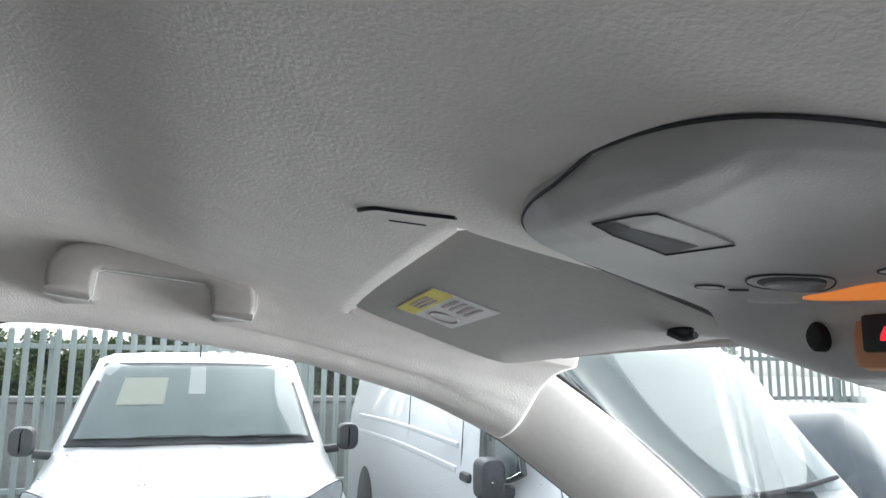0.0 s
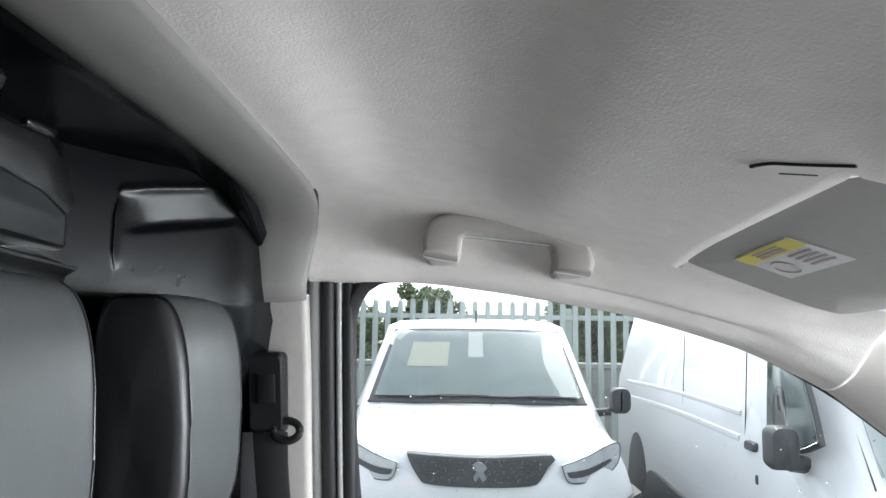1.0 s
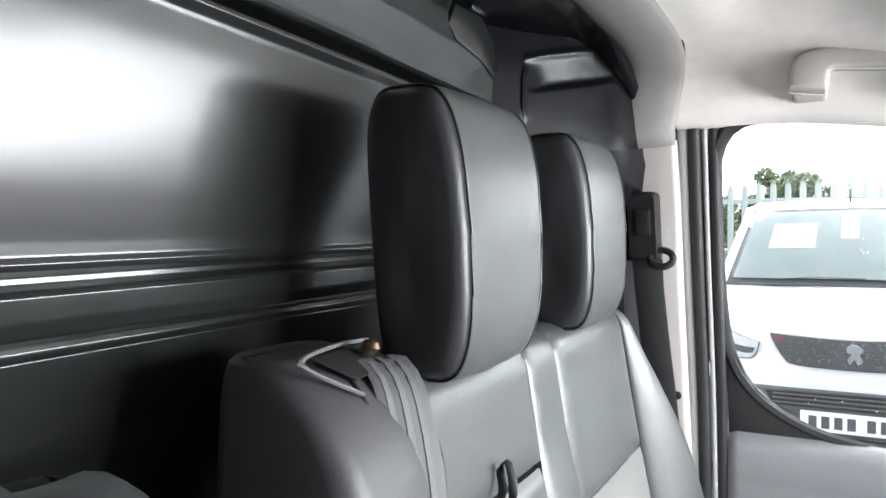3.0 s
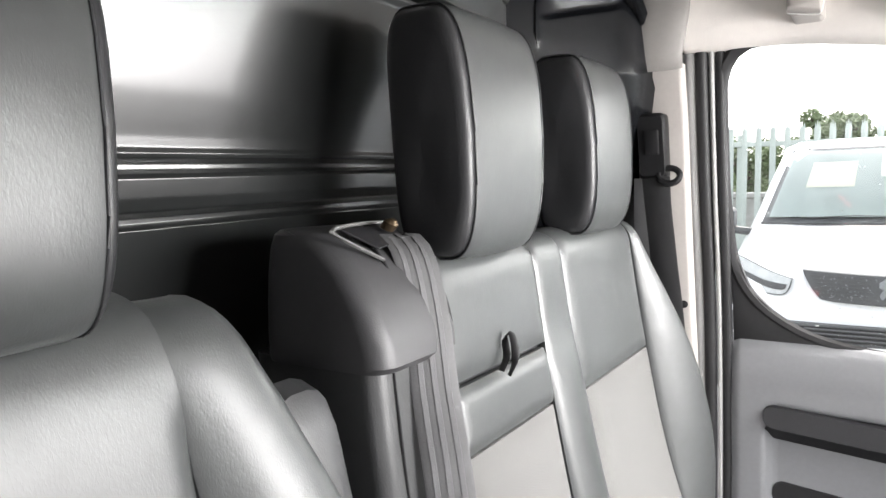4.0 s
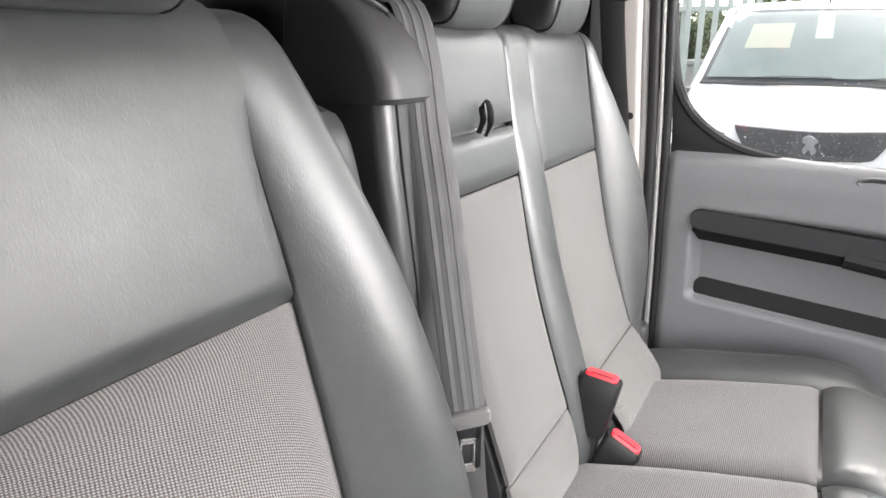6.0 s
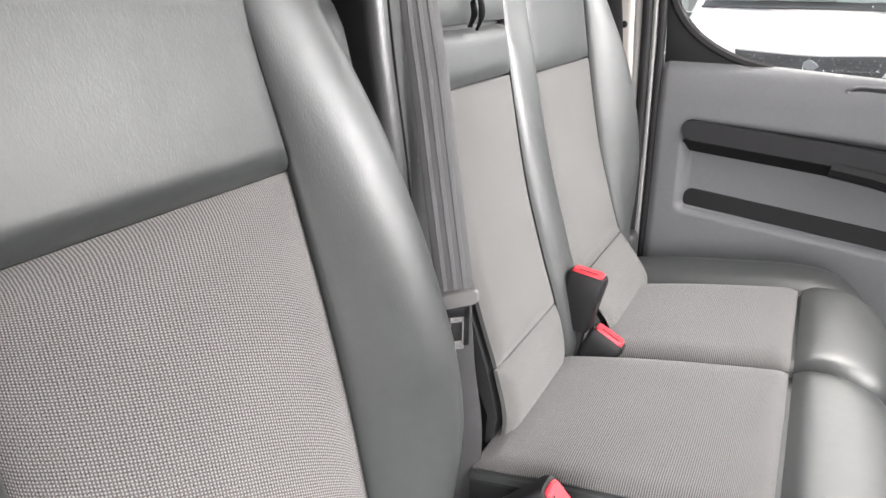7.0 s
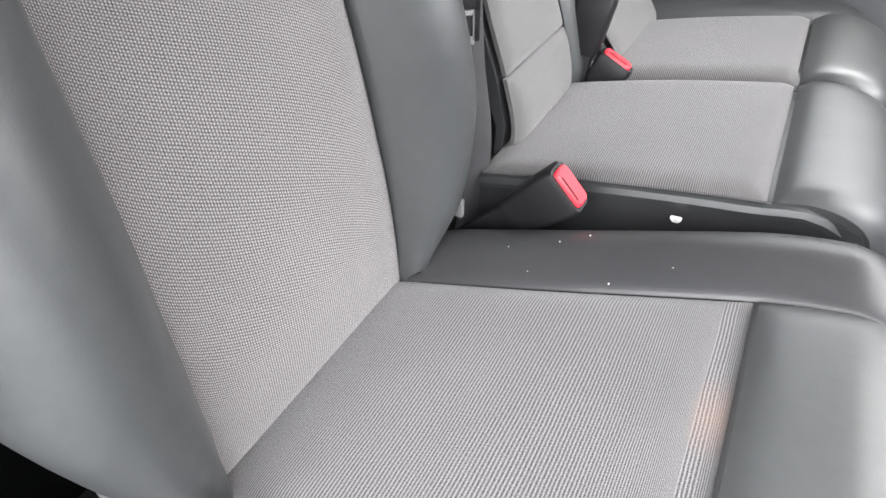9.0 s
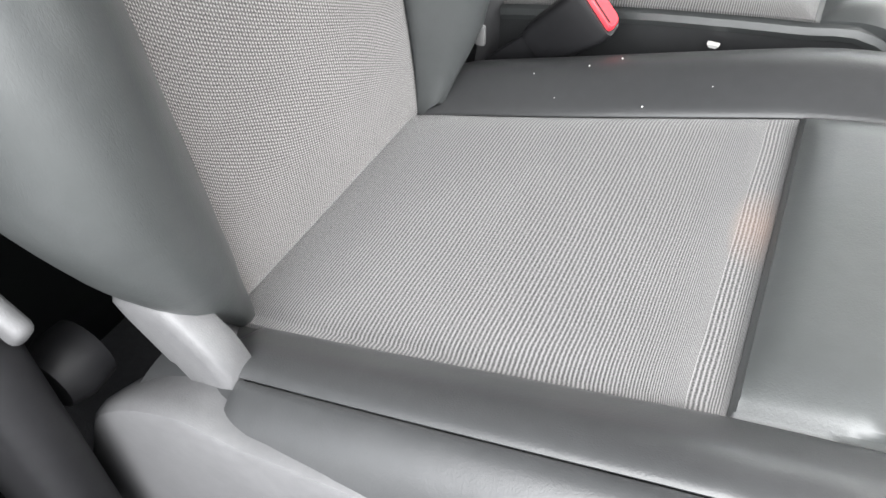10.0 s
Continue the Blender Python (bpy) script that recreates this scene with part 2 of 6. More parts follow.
def part(name, bm, mat, parent, label="", smooth=True, sharp=35):
    ob = link_mesh(name, bm, mat, smooth)
    if smooth and sharp:
        ob.data.set_sharp_from_angle(angle=radians(sharp))
    ob.parent = parent
    if label:
        ob["label"] = label
    return ob


def thing(name, label, category, group="", kind=""):
    return tagged(new(name), label, category, group, kind)


def solo(name, bm, mat, label, category, kind="", group="", smooth=True, sharp=35):
    ob = link_mesh(name, bm, mat, smooth)
    if smooth and sharp:
        ob.data.set_sharp_from_angle(angle=radians(sharp))
    return tagged(ob, label, category, group, kind)


def lerp(a, b, t):
    return a + (b - a) * t


def curve_at(keys, t):
    """Smooth value at t through keys of (t, value)."""
    if t <= keys[0][0]:
        return keys[0][1]
    for (a, va), (b, vb) in zip(keys, keys[1:]):
        if t <= b:
            k = (t - a) / (b - a)
            i = keys.index((a, va))
            p0 = keys[i - 1][1] if i > 0 else va
            p3 = keys[i + 2][1] if i + 2 < len(keys) else vb
            m0, m1 = (vb - p0) * 0.5, (p3 - va) * 0.5
            return (2 * k**3 - 3 * k**2 + 1) * va + (k**3 - 2 * k**2 + k) * m0 + (-2 * k**3 + 3 * k**2) * vb + (k**3 - k**2) * m1
    return keys[-1][1]


def smooth_line(points, n):
    """n points along a smooth curve through the given ones."""
    pts = [Vector(p) for p in points]
    dist = [0.0]
    for a, b in zip(pts, pts[1:]):
        dist.append(dist[-1] + max((b - a).length, 1e-6))
    axes = [[(d, p[i]) for d, p in zip(dist, pts)] for i in range(len(pts[0]))]
    return [Vector([curve_at(ax, dist[-1] * k / (n - 1)) for ax in axes]) for k in range(n)]


def grid(fn, nu, nv, bm=None, uv=None, close_u=False):
    """A sheet of (nu+1) x (nv+1) points fn(a, b), a and b from 0 to 1."""
    bm = bm or bmesh.new()
    vs = [[bm.verts.new(fn(i / nu, j / nv)) for j in range(nv + 1)] for i in range(nu + (0 if close_u else 1))]
    lay = (bm.loops.layers.uv.get("UVMap") or bm.loops.layers.uv.new("UVMap")) if uv else None
    for i in range(nu):
        for j in range(nv):
            i2 = (i + 1) % len(vs)
            f = bm.faces.new((vs[i][j], vs[i2][j], vs[i2][j + 1], vs[i][j + 1]))
            if uv:
                for lp, (a, b) in zip(f.loops, ((i, j), (i + 1, j), (i + 1, j + 1), (i, j + 1))):
                    lp[lay].uv = uv(a / nu, b / nv)
    return bm


def loft(rings, bm=None, closed=True, caps=True):
    """Skin over rings of points, all with the same number."""
    bm = bm or bmesh.new()
    vs = [[bm.verts.new(p) for p in ring] for ring in rings]
    n = len(rings[0])
    for a, b in zip(vs, vs[1:]):
        for k in range(n if closed else n - 1):
            k2 = (k + 1) % n
            bm.faces.new((a[k], a[k2], b[k2], b[k]))
    if caps and closed:
        bm.faces.new(vs[0])
        bm.faces.new(list(reversed(vs[-1])))
    return bm


def tube(points, r, n=8, bm=None, flat=1.0, closed=False):
    """A round bar along points; flat squashes it along its second axis."""
    pts = [Vector(p) for p in points]
    rings = []
    up = Vector((0, 0, 1))
    for i, p in enumerate(pts):
        a = pts[i - 1] if (i > 0 or closed) else p
        b = pts[(i + 1) % len(pts)] if (i + 1 < len(pts) or closed) else p
        d = (b - a).normalized()
        s = d.cross(up)
        s = s.normalized() if s.length > 1e-3 else Vector((1, 0, 0))
        w = s.cross(d)
        rings.append([p + s * r * math.cos(2 * math.pi * k / n) + w * r * flat * math.sin(2 * math.pi * k / n) for k in range(n)])
    if closed:
        rings.append(rings[0])
        return loft(rings, bm, caps=False)
    return loft(rings, bm)


def rbox(lo, hi, bevel=0.005, seg=2, bm=None, m=None):
    """A box between two corners with rounded edges, moved by the pose m."""
    own = bmesh.new()
    bmesh.ops.create_cube(own, size=1.0)
    lo, hi = Vector(lo), Vector(hi)
    for v in own.verts:
        v.co = Vector([lerp(lo[i], hi[i], v.co[i] + 0.5) for i in range(3)])
    if bevel:
        bmesh.ops.bevel(own, geom=own.edges[:], offset=bevel, segments=seg, profile=0.5, affect="EDGES")
    if m:
        own.transform(m)
    if bm is None:
        return own
    me = bpy.data.meshes.new("tmp")
    own.to_mesh(me)
    own.free()
    bm.from_mesh(me)
    bpy.data.meshes.remove(me)
    return bm


def plate(outline, thick, bevel=0.002, bm=None):
    """A plate from an outline of points in space, thick along its normal, with softened rims."""
    own = bmesh.new()
    f = own.faces.new([own.verts.new(p) for p in outline])
    f.normal_update()
    nrm = f.normal.copy()
    ext = bmesh.ops.extrude_face_region(own, geom=[f])
    bmesh.ops.translate(own, verts=[g for g in ext["geom"] if isinstance(g, bmesh.types.BMVert)], vec=nrm * thick)
    if bevel:
        rim = [e for e in own.edges if len(e.link_faces) == 2 and e.calc_face_angle(0) > 0.8]
        bmesh.ops.bevel(own, geom=rim, offset=bevel, segments=2, profile=0.5, affect="EDGES")
    if bm is None:
        return own
    me = bpy.data.meshes.new("tmp")
    own.to_mesh(me)
    own.free()
    bm.from_mesh(me)
    bpy.data.meshes.remove(me)
    return bm


def rounded(w, h, r, n=5):
    """A rounded rectangle about the origin, as (a, b) pairs."""
    out = []
    for cx, cy, s in ((w / 2 - r, h / 2 - r, 0), (-w / 2 + r, h / 2 - r, 90), (-w / 2 + r, -h / 2 + r, 180), (w / 2 - r, -h / 2 + r, 270)):
        for k in range(n + 1):
            a = radians(s + 90 * k / n)
            out.append((cx + r * math.cos(a), cy + r * math.sin(a)))
    return out


def slab(fn, nu, nv, off):
    """A closed pane: the sheet fn and its copy moved by off, joined along the rims."""
    bm = bmesh.new()
    off = Vector(off)
    one = [[bm.verts.new(fn(i / nu, j / nv)) for j in range(nv + 1)] for i in range(nu + 1)]
    two = [[bm.verts.new(Vector(v.co) + off) for v in row] for row in one]
    for i in range(nu):
        for j in range(nv):
            bm.faces.new((one[i][j], one[i + 1][j], one[i + 1][j + 1], one[i][j + 1]))
            bm.faces.new((two[i][j], two[i][j + 1], two[i + 1][j + 1], two[i + 1][j]))
    rim = [(i, 0) for i in range(nu)] + [(nu, j) for j in range(nv)] + [(i, nv) for i in range(nu, 0, -1)] + [(0, j) for j in range(nv, 0, -1)]
    for (a, b), (c, d) in zip(rim, rim[1:] + rim[:1]):
        bm.faces.new((one[c][d], one[a][b], two[a][b], two[c][d]))
    return bm


def pad(surf, u0, u1, v0, v1, puff=0.006, soft=0.03, deep=0.014, nu=24, nv=32, lift=0.0, fade=None):
    """An upholstered panel over surf(u, v) in metres: puffed up inside, drawn down into the seams along its rim, with UVs in metres.
    u0 and u1 may be functions of v."""
    f0 = u0 if callable(u0) else (lambda v: u0)
    f1 = u1 if callable(u1) else (lambda v: u1)
    e = 0.002

    def normal(u, v):
        du = surf(u + e, v) - surf(u - e, v)
        dv = surf(u, v + e) - surf(u, v - e)
        return du.cross(dv).normalized()

    def ease(k, n):
        # denser rows near the rims
        if k == 0 or k == n:
            return k / n
        t = (k - 1) / (n - 2)
        return 0.5 - 0.5 * math.cos(math.pi * lerp(0.04, 0.96, t)) * 1.0079

    def at(i, j):
        ki, kj = round(i * nu), round(j * nv)
        a, b = ease(ki, nu), ease(kj, nv)
        v = lerp(v0, v1, b)
        u = lerp(f0(v), f1(v), a)
        d = min(a * abs(f1(v) - f0(v)), (1 - a) * abs(f1(v) - f0(v)), b * abs(v1 - v0), (1 - b) * abs(v1 - v0))
        k = min(d / soft, 1.0)
        h = puff * (1 - (1 - k) ** 2.4) + lift
        if ki in (0, nu) or kj in (0, nv):
            h = -deep + lift
        if fade:
            # the side seams die out towards the shoulder
            q = max(0.0, min(1.0, (v - fade[0]) / (fade[1] - fade[0])))
            h = lerp(h, puff + lift, q * q * (3 - 2 * q))
        return surf(u, v) + normal(u, v) * h

    def uvs(a, b):
        v = lerp(v0, v1, b)
        return (lerp(f0(v), f1(v), a), v)

    return grid(at, nu, nv, uv=uvs)

FABRIC_STAINED = ribbed_fabric("stained_ribbed_cloth", (0.015, 0.015, 0.0155), (0.222, 0.218, 0.217), stain=(-0.004, 0.388))

# ---- cab: headliner, bulkhead, pillars, door, windscreen ----
WINDOW_TOP = [(-0.06, 1.835), (0.03, 1.836), (0.128, 1.838), (0.232, 1.827), (0.335, 1.812), (0.438, 1.795), (0.525, 1.772), (0.611, 1.746), (0.673, 1.718), (0.753, 1.676),
              (0.852, 1.612), (0.95, 1.54), (1.05, 1.465), (1.2, 1.35)]


def roof_height(x):
    return curve_at([(-0.6, 1.97), (-0.1, 1.966), (0.0, 1.962), (0.12, 1.953), (0.22, 1.938), (0.35, 1.902), (0.47, 1.868), (0.60, 1.842), (0.70, 1.824), (0.80, 1.806)], x)


def visor_recess(x, y):
    """How far the lining sinks up over the folded visor."""
    if y < 0.135 or x < 0.4555:
        return 0.0
    return 0.055 * min(1, (x - 0.4555) / 0.004) * min(1.0, (y - 0.135) / 0.012) * max(0.0, min(1.0, (0.632 - y) / 0.02))


def headliner_point(a, b):
    """a runs from the hoop to the screen, b from the middle line of the far side outwards and down to the window."""
    side = max(0.0, min(1.0, (b - 0.66) / 0.08))
    tail = max(0.0, min(1.0, (b - 0.70) / 0.26))
    x = lerp(lerp(-0.004, -0.036, side * side * (3 - 2 * side)), lerp(0.79, 0.738, tail ** 0.7), a)
    top, low = roof_height(x), curve_at(WINDOW_TOP, x) + 0.009
    prof = [(0.0, -0.88, top - 0.07), (0.10, -0.62, top - 0.012), (0.25, -0.25, top), (0.42, 0.12, top), (0.56, 0.42, top - 0.003), (0.64, 0.56, top - 0.008), (0.71, 0.642, top - 0.016), (0.77, 0.688, lerp(top - 0.036, low + 0.02, 0.10)),
            (0.84, 0.710, lerp(top - 0.04, low + 0.01, 0.52)), (0.90, 0.722, low + 0.020), (0.96, 0.742, low + 0.001), (1.0, 0.775, low - 0.004)]
    y, z = curve_at([(t, q) for t, q, r in prof], b), curve_at([(t, r) for t, q, r in prof], b)
    # shallow pressed fields of the felt lining
    field = math.exp(-(((x - 0.17) / 0.10) ** 4)) * max(0.0, 1 - (abs(y - 0.12) / 0.47) ** 6) if abs(y - 0.12) < 0.47 else 0.0
    z += 0.016 * field
    # the lining sinks where the visor hangs, along a rear line that runs slightly askew
    up = visor_recess(x, y)
    skew = curve_at([(0.25, 0.0), (0.44, 1.0), (0.48, 1.0), (0.74, 0.0)], x) if 0.25 < x < 0.74 else 0.0
    x += 0.0526 * (y - 0.178) * skew * max(0.0, min(1.0, (y - 0.05) / 0.08)) * max(0.0, min(1.0, (0.70 - y) / 0.08))
    return Vector((x, y, z + up))


def lining_z(x, y):
    """Underside of the lining over a spot well inside its sides."""
    return roof_height(x) + visor_recess(x, y) - 0.010


bm = grid(headliner_point, 200, 240)
bm.normal_update()
lining = solo("ceiling", bm, HEADLINER, "warm grey felt headliner, smooth and shaded at the edges", "ceiling", kind="structure", sharp=40)
sm = lining.modifiers.new("thickness", "SOLIDIFY")
sm.thickness, sm.offset = 0.02, 0.0

# outer roof skin and closing panels of the van round the camera
bm = grid(lambda a, b: Vector((lerp(-0.6, 0.77, a), lerp(-0.98, 0.98, b), roof_height(lerp(-0.6, 0.77, a)) + 0.07 - 0.05 * abs(lerp(-1, 1, b)) ** 4)), 16, 24)
roof = solo("roof", bm, WHITE, "white painted van roof skin", "roof", kind="structure")
sm = roof.modifiers.new("thickness", "SOLIDIFY")
sm.thickness = 0.02
solo("floor", rbox((-0.4, -0.88, 0.40), (1.5, 0.99, 0.46), 0.01), CARPET, "dark rubber cab floor mat", "floor", kind="structure")
bm = rbox((1.42, -0.92, 0.40), (1.50, 0.95, 1.12), 0.02)
rbox((1.05, -0.90, 1.00), (1.50, 0.90, 1.10), 0.04, 3, bm)
solo("wall_front", bm, PLASTIC_DARK, "dark plastic panel closing the front of the cab", "wall", kind="structure")

# bulkhead profile, from the floor up: foot, two thin ribs, the forward-leaning plate, a deep joint and the head panel
PROFILE = [(-0.33, 0.44), (-0.33, 1.35), (-0.315, 1.44), (-0.292, 1.545), (-0.285, 1.572), (-0.2835, 1.578), (-0.290, 1.583), (-0.2895, 1.588), (-0.2745, 1.594), (-0.270, 1.606), (-0.2675, 1.618),
           (-0.2665, 1.623), (-0.269, 1.627), (-0.281, 1.631), (-0.281, 1.636), (-0.2670, 1.641), (-0.2655, 1.645), (-0.2670, 1.650), (-0.2655, 1.66), (-0.2565, 1.70), (-0.2458, 1.75), (-0.2375, 1.80), (-0.2340, 1.828), (-0.228, 1.836), (-0.228, 1.840), (-0.232, 1.842),
           (-0.262, 1.842), (-0.275, 1.847), (-0.262, 1.854), (-0.230, 1.854), (-0.2245, 1.857), (-0.2235, 1.862), (-0.2160, 1.882), (-0.2065, 1.902), (-0.190, 1.922), (-0.166, 1.937), (-0.152, 1.943), (-0.147, 1.947), (-0.149, 1.952), (-0.165, 1.957), (-0.25, 1.962)]


def bulkhead_point(a, b):
    y = curve_at([(0.0, -0.90), (0.28, -0.20), (0.38, 0.18), (0.82, 0.41), (1.0, 0.86)], b) if not 0.38 < b < 0.82 else lerp(0.18, 0.41, (b - 0.38) / 0.44)
    k = a * (len(PROFILE) - 1)
    i = min(int(k), len(PROFILE) - 2)
    x, z = lerp(PROFILE[i][0], PROFILE[i + 1][0], k - i), lerp(PROFILE[i][1], PROFILE[i + 1][1], k - i)
    # ribs die out towards the door
    end = max(0.0, min(1.0, (y - 0.30) / 0.10))
    if 1.52 < z < 1.655:
        x = lerp(x, -0.276, end)
    if z > 1.84:
        # the head panel stops short of the corner with a slanted end
        stop = curve_at([(1.845, 0.435), (1.883, 0.413), (1.896, 0.388), (1.899, 0.335), (1.903, 0.285), (1.911, 0.252), (1.927, 0.222), (1.945, 0.195), (1.97, 0.18)], z)
        k2 = max(0.0, min(1.0, (y - 0.375) / 0.020))
        x = lerp(x, -0.278, k2 * k2 * (3 - 2 * k2))
        y += (stop - 0.388) * (curve_at([(-0.2, 0.0), (0.18, 0.8), (0.36, 1.0)], y) if y < 0.36 else max(0.0, min(1.0, (0.70 - y) / 0.25)))
    z -= 0.04 * (y - 0.05) * max(0.0, min(1.0, (z - 1.70) / 0.10)) * max(0.0, min(1.0, (1.99 - z) / 0.05))
    # the plate bows back towards the driver's side
    bow = 0.17 * (0.25 - max(y, -0.05)) ** 2 + 0.102 * max(0.0, -0.05 - max(y, -0.45)) if y < 0.25 else 0.0
    bow *= max(0.0, min(1.0, (1.857 - z) / 0.010))
    x -= bow
    if z > 1.5:
        z += (z - 1.688) * bow / 0.42
    return Vector((x, y, z))


bm = grid(bulkhead_point, 264, 150)
wall = solo("wall_bulkhead", bm, BULK, "glossy black painted steel bulkhead with pressed ribs", "bulkhead", kind="structure", sharp=0)
sm = wall.modifiers.new("thickness", "SOLIDIFY")
sm.thickness, sm.offset = 0.006, -1.0
# bracket with a folded tab at the stepped end of the head panel
brk = [(-0.192, 0.250, 1.934), (-0.191, 0.322, 1.936), (-0.198, 0.372, 1.917), (-0.204, 0.402, 1.886), (-0.206, 0.392, 1.872), (-0.202, 0.340, 1.886), (-0.197, 0.262, 1.894), (-0.195, 0.238, 1.908)]
part("bracket", plate([(x - 0.004, y, z) for x, y, z in brk], 0.005, 0.002), BULK, wall, "black steel bracket")
# added black plate, stops light showing through behind the bracket
part("backing", rbox((-0.262, 0.17, 1.86), (-0.235, 0.42, 1.958), 0.004), BULK_DULL, wall, "added black plate closing the gap behind the bracket")
top_edge = [bulkhead_point(37.0 / (len(PROFILE) - 1), 0.05 + 0.62 * k / 60) + Vector((0.002, 0, -0.002)) for k in range(61)]
part("rolled_edge", tube([p for p in top_edge if p.y < 0.20], 0.0038, 8), BULK_GLOSS, wall, "glossy rolled top edge")
tab = rbox((-0.004, -0.023, -0.004), (0.004, 0.023, 0.004), 0.002, 2, None, pose(-0.188, 0.294, 1.937, 2, 20, 0))
part("tab", tab, BULK_GLOSS, wall, "black steel tab")

# black cross-member between the bulkhead head and the trim hoop, and the pressed corner beside it
def member(a, b):
    y = lerp(-0.90, 0.80, b)
    prof = [(-0.262, 1.960), (-0.235, 1.968), (-0.20, 1.976), (-0.15, 1.984), (-0.118, 1.978), (-0.100, 1.966), (-0.092, 1.961), (-0.086, 1.963), (-0.078, 1.972)]
    k = a * (len(prof) - 1)
    i = min(int(k), len(prof) - 2)
    x, z = lerp(prof[i][0], prof[i + 1][0], k - i), lerp(prof[i][1], prof[i + 1][1], k - i)
    drop = max(0.0, (y - 0.42) / 0.34)
    return Vector((x, y, z - 0.15 * drop ** 2))


bm = grid(member, 56, 60)
solo("cross_member", bm, BULK_DULL, "black painted steel roof member above the bulkhead", "cross member", kind="structure", sharp=0)


def corner_point(a, b):
    """Pressed steel corner between bulkhead and pillar: a across from the bulkhead to the pillar, b downwards."""
    x = curve_at([(0.0, -0.285), (0.25, -0.215), (0.4, -0.195), (0.8, -0.112), (1.0, -0.082)], a)
    y = curve_at([(0.0, 0.34), (0.25, 0.475), (0.4, 0.505), (0.8, 0.622), (1.0, 0.715)], a) + 0.55 * max(0.0, b - 0.30)
    z = lerp(1.958, 1.40, b)
    # dished oval whose roof leans over, and a beaded edge along its inner side
    mid = lerp(1.893, 1.922, (a - 0.38) / 0.42)
    inside = math.exp(-(((a - 0.60) / 0.21) ** 6)) * math.exp(-(((z - mid) / 0.0215) ** 6))
    y += inside * 0.40 * max(0.0, mid + 0.022 - z)
    y -= 0.008 * math.exp(-(((a - 0.33) / 0.035) ** 2)) * math.exp(-(((z - 1.868) / 0.036) ** 6))
    y -= 0.006 * math.exp(-(((z - (mid + 0.027)) / 0.005) ** 2)) * math.exp(-(((a - 0.60) / 0.26) ** 6))
    return Vector((x, y, z))


solo("corner_panel", grid(corner_point, 110, 190), BULK_DULL, "black pressed steel corner panel with a dished hollow", "corner panel", kind="structure", sharp=0)
bm = rbox((-0.30, 0.90, 0.44), (-0.06, 0.95, 1.98), 0.01)
rbox((-0.30, -0.96, 0.44), (-0.10, -0.86, 1.98), 0.01, 2, bm)
# unseen dark panel, added to keep outside light off rail and lining
side = rbox((-0.32, -1.03, 1.42), (1.05, -0.985, 1.93), 0.015)
solo("wall_light_block", side, PLASTIC_DARK, "unseen dark panel added to block light above the driver's doorway", "wall", kind="structure")
solo("body_side", bm, BULK, "black painted inner side of the van body", "body panel", kind="structure")

# grey trim hoop: up the pillar and across under the roof
def hoop_line(inner):
    k = 0.0 if inner else 1.0
    low, mid, x = lerp(-0.120, -0.038, k), lerp(-0.105, -0.022, k), lerp(-0.080, 0.0, k)
    pts = [(low, lerp(0.712, 0.728, k), 1.806), (low, lerp(0.705, 0.722, k), 1.825), (mid, lerp(0.690, 0.700, k), 1.890), (lerp(mid, x, 0.5), lerp(0.660, 0.664, k), 1.922),
           (x, 0.58, 1.946), (x, 0.42, 1.956), (x, 0.20, 1.960), (x, -0.1, 1.962), (x, -0.5, 1.955), (x, -0.86, 1.90)]
    return smooth_line(pts, 60)


inn, outr = hoop_line(True), hoop_line(False)


def hoop_point(a, b):
    i = round(b * 59)
    p = inn[i].lerp(outr[i], a)
    mid = Vector((0.3, 0.1, 1.5))
    toward = (mid - p)
    toward.x = 0
    toward.normalize()
    puff = 0.010 * (1 - abs(2 * a - 1) ** 3)
    return p + toward * puff


bm = bmesh.new()
rows = 12
vs = [[bm.verts.new(hoop_point(i / rows, j / 59)) for j in range(60)] for i in range(rows + 1)]
for i in range(rows):
    for j in range(59):
        bm.faces.new((vs[i][j], vs[i + 1][j], vs[i + 1][j + 1], vs[i][j + 1]))
hoop = solo("b_pillar_trim", bm, HOOP, "warm grey plastic trim hoop round the cab opening", "pillar trim", kind="structure", sharp=0)
sm = hoop.modifiers.new("thickness", "SOLIDIFY")
sm.thickness = 0.012
part("joint_line", tube([p + Vector((0.003, 0, 0.0)) for p in outr], 0.0022, 6), BLACK, hoop)
part("edge_seal", tube([p + Vector((-0.003, 0, 0.0)) for p in inn], 0.004, 6), RUBBER, hoop)
# lower pillar cover, paler, with a clip
pl = smooth_line([(-0.078, 0.738, 1.812), (-0.076, 0.765, 1.70), (-0.075, 0.792, 1.55), (-0.072, 0.825, 1.36), (-0.065, 0.845, 1.15), (-0.055, 0.86, 0.80), (-0.05, 0.87, 0.45)], 30)
bm = loft([[p + Vector((a, c, 0)) for a, c in rounded(0.092, 0.030, 0.010, 4)] for p in pl])
lower = solo("b_pillar_lower_trim", bm, TRIM, "warm grey plastic cover on the door pillar", "pillar trim", kind="structure")
part("clip", loft([[Vector((-0.043 + r * math.cos(a), y, 1.368 + r * math.sin(a))) for a in [2 * math.pi * k / 12 for k in range(12)]] for r, y in ((0.0075, 0.812), (0.0075, 0.806), (0.004, 0.804))]), BLACK, lower, "black trim clip")

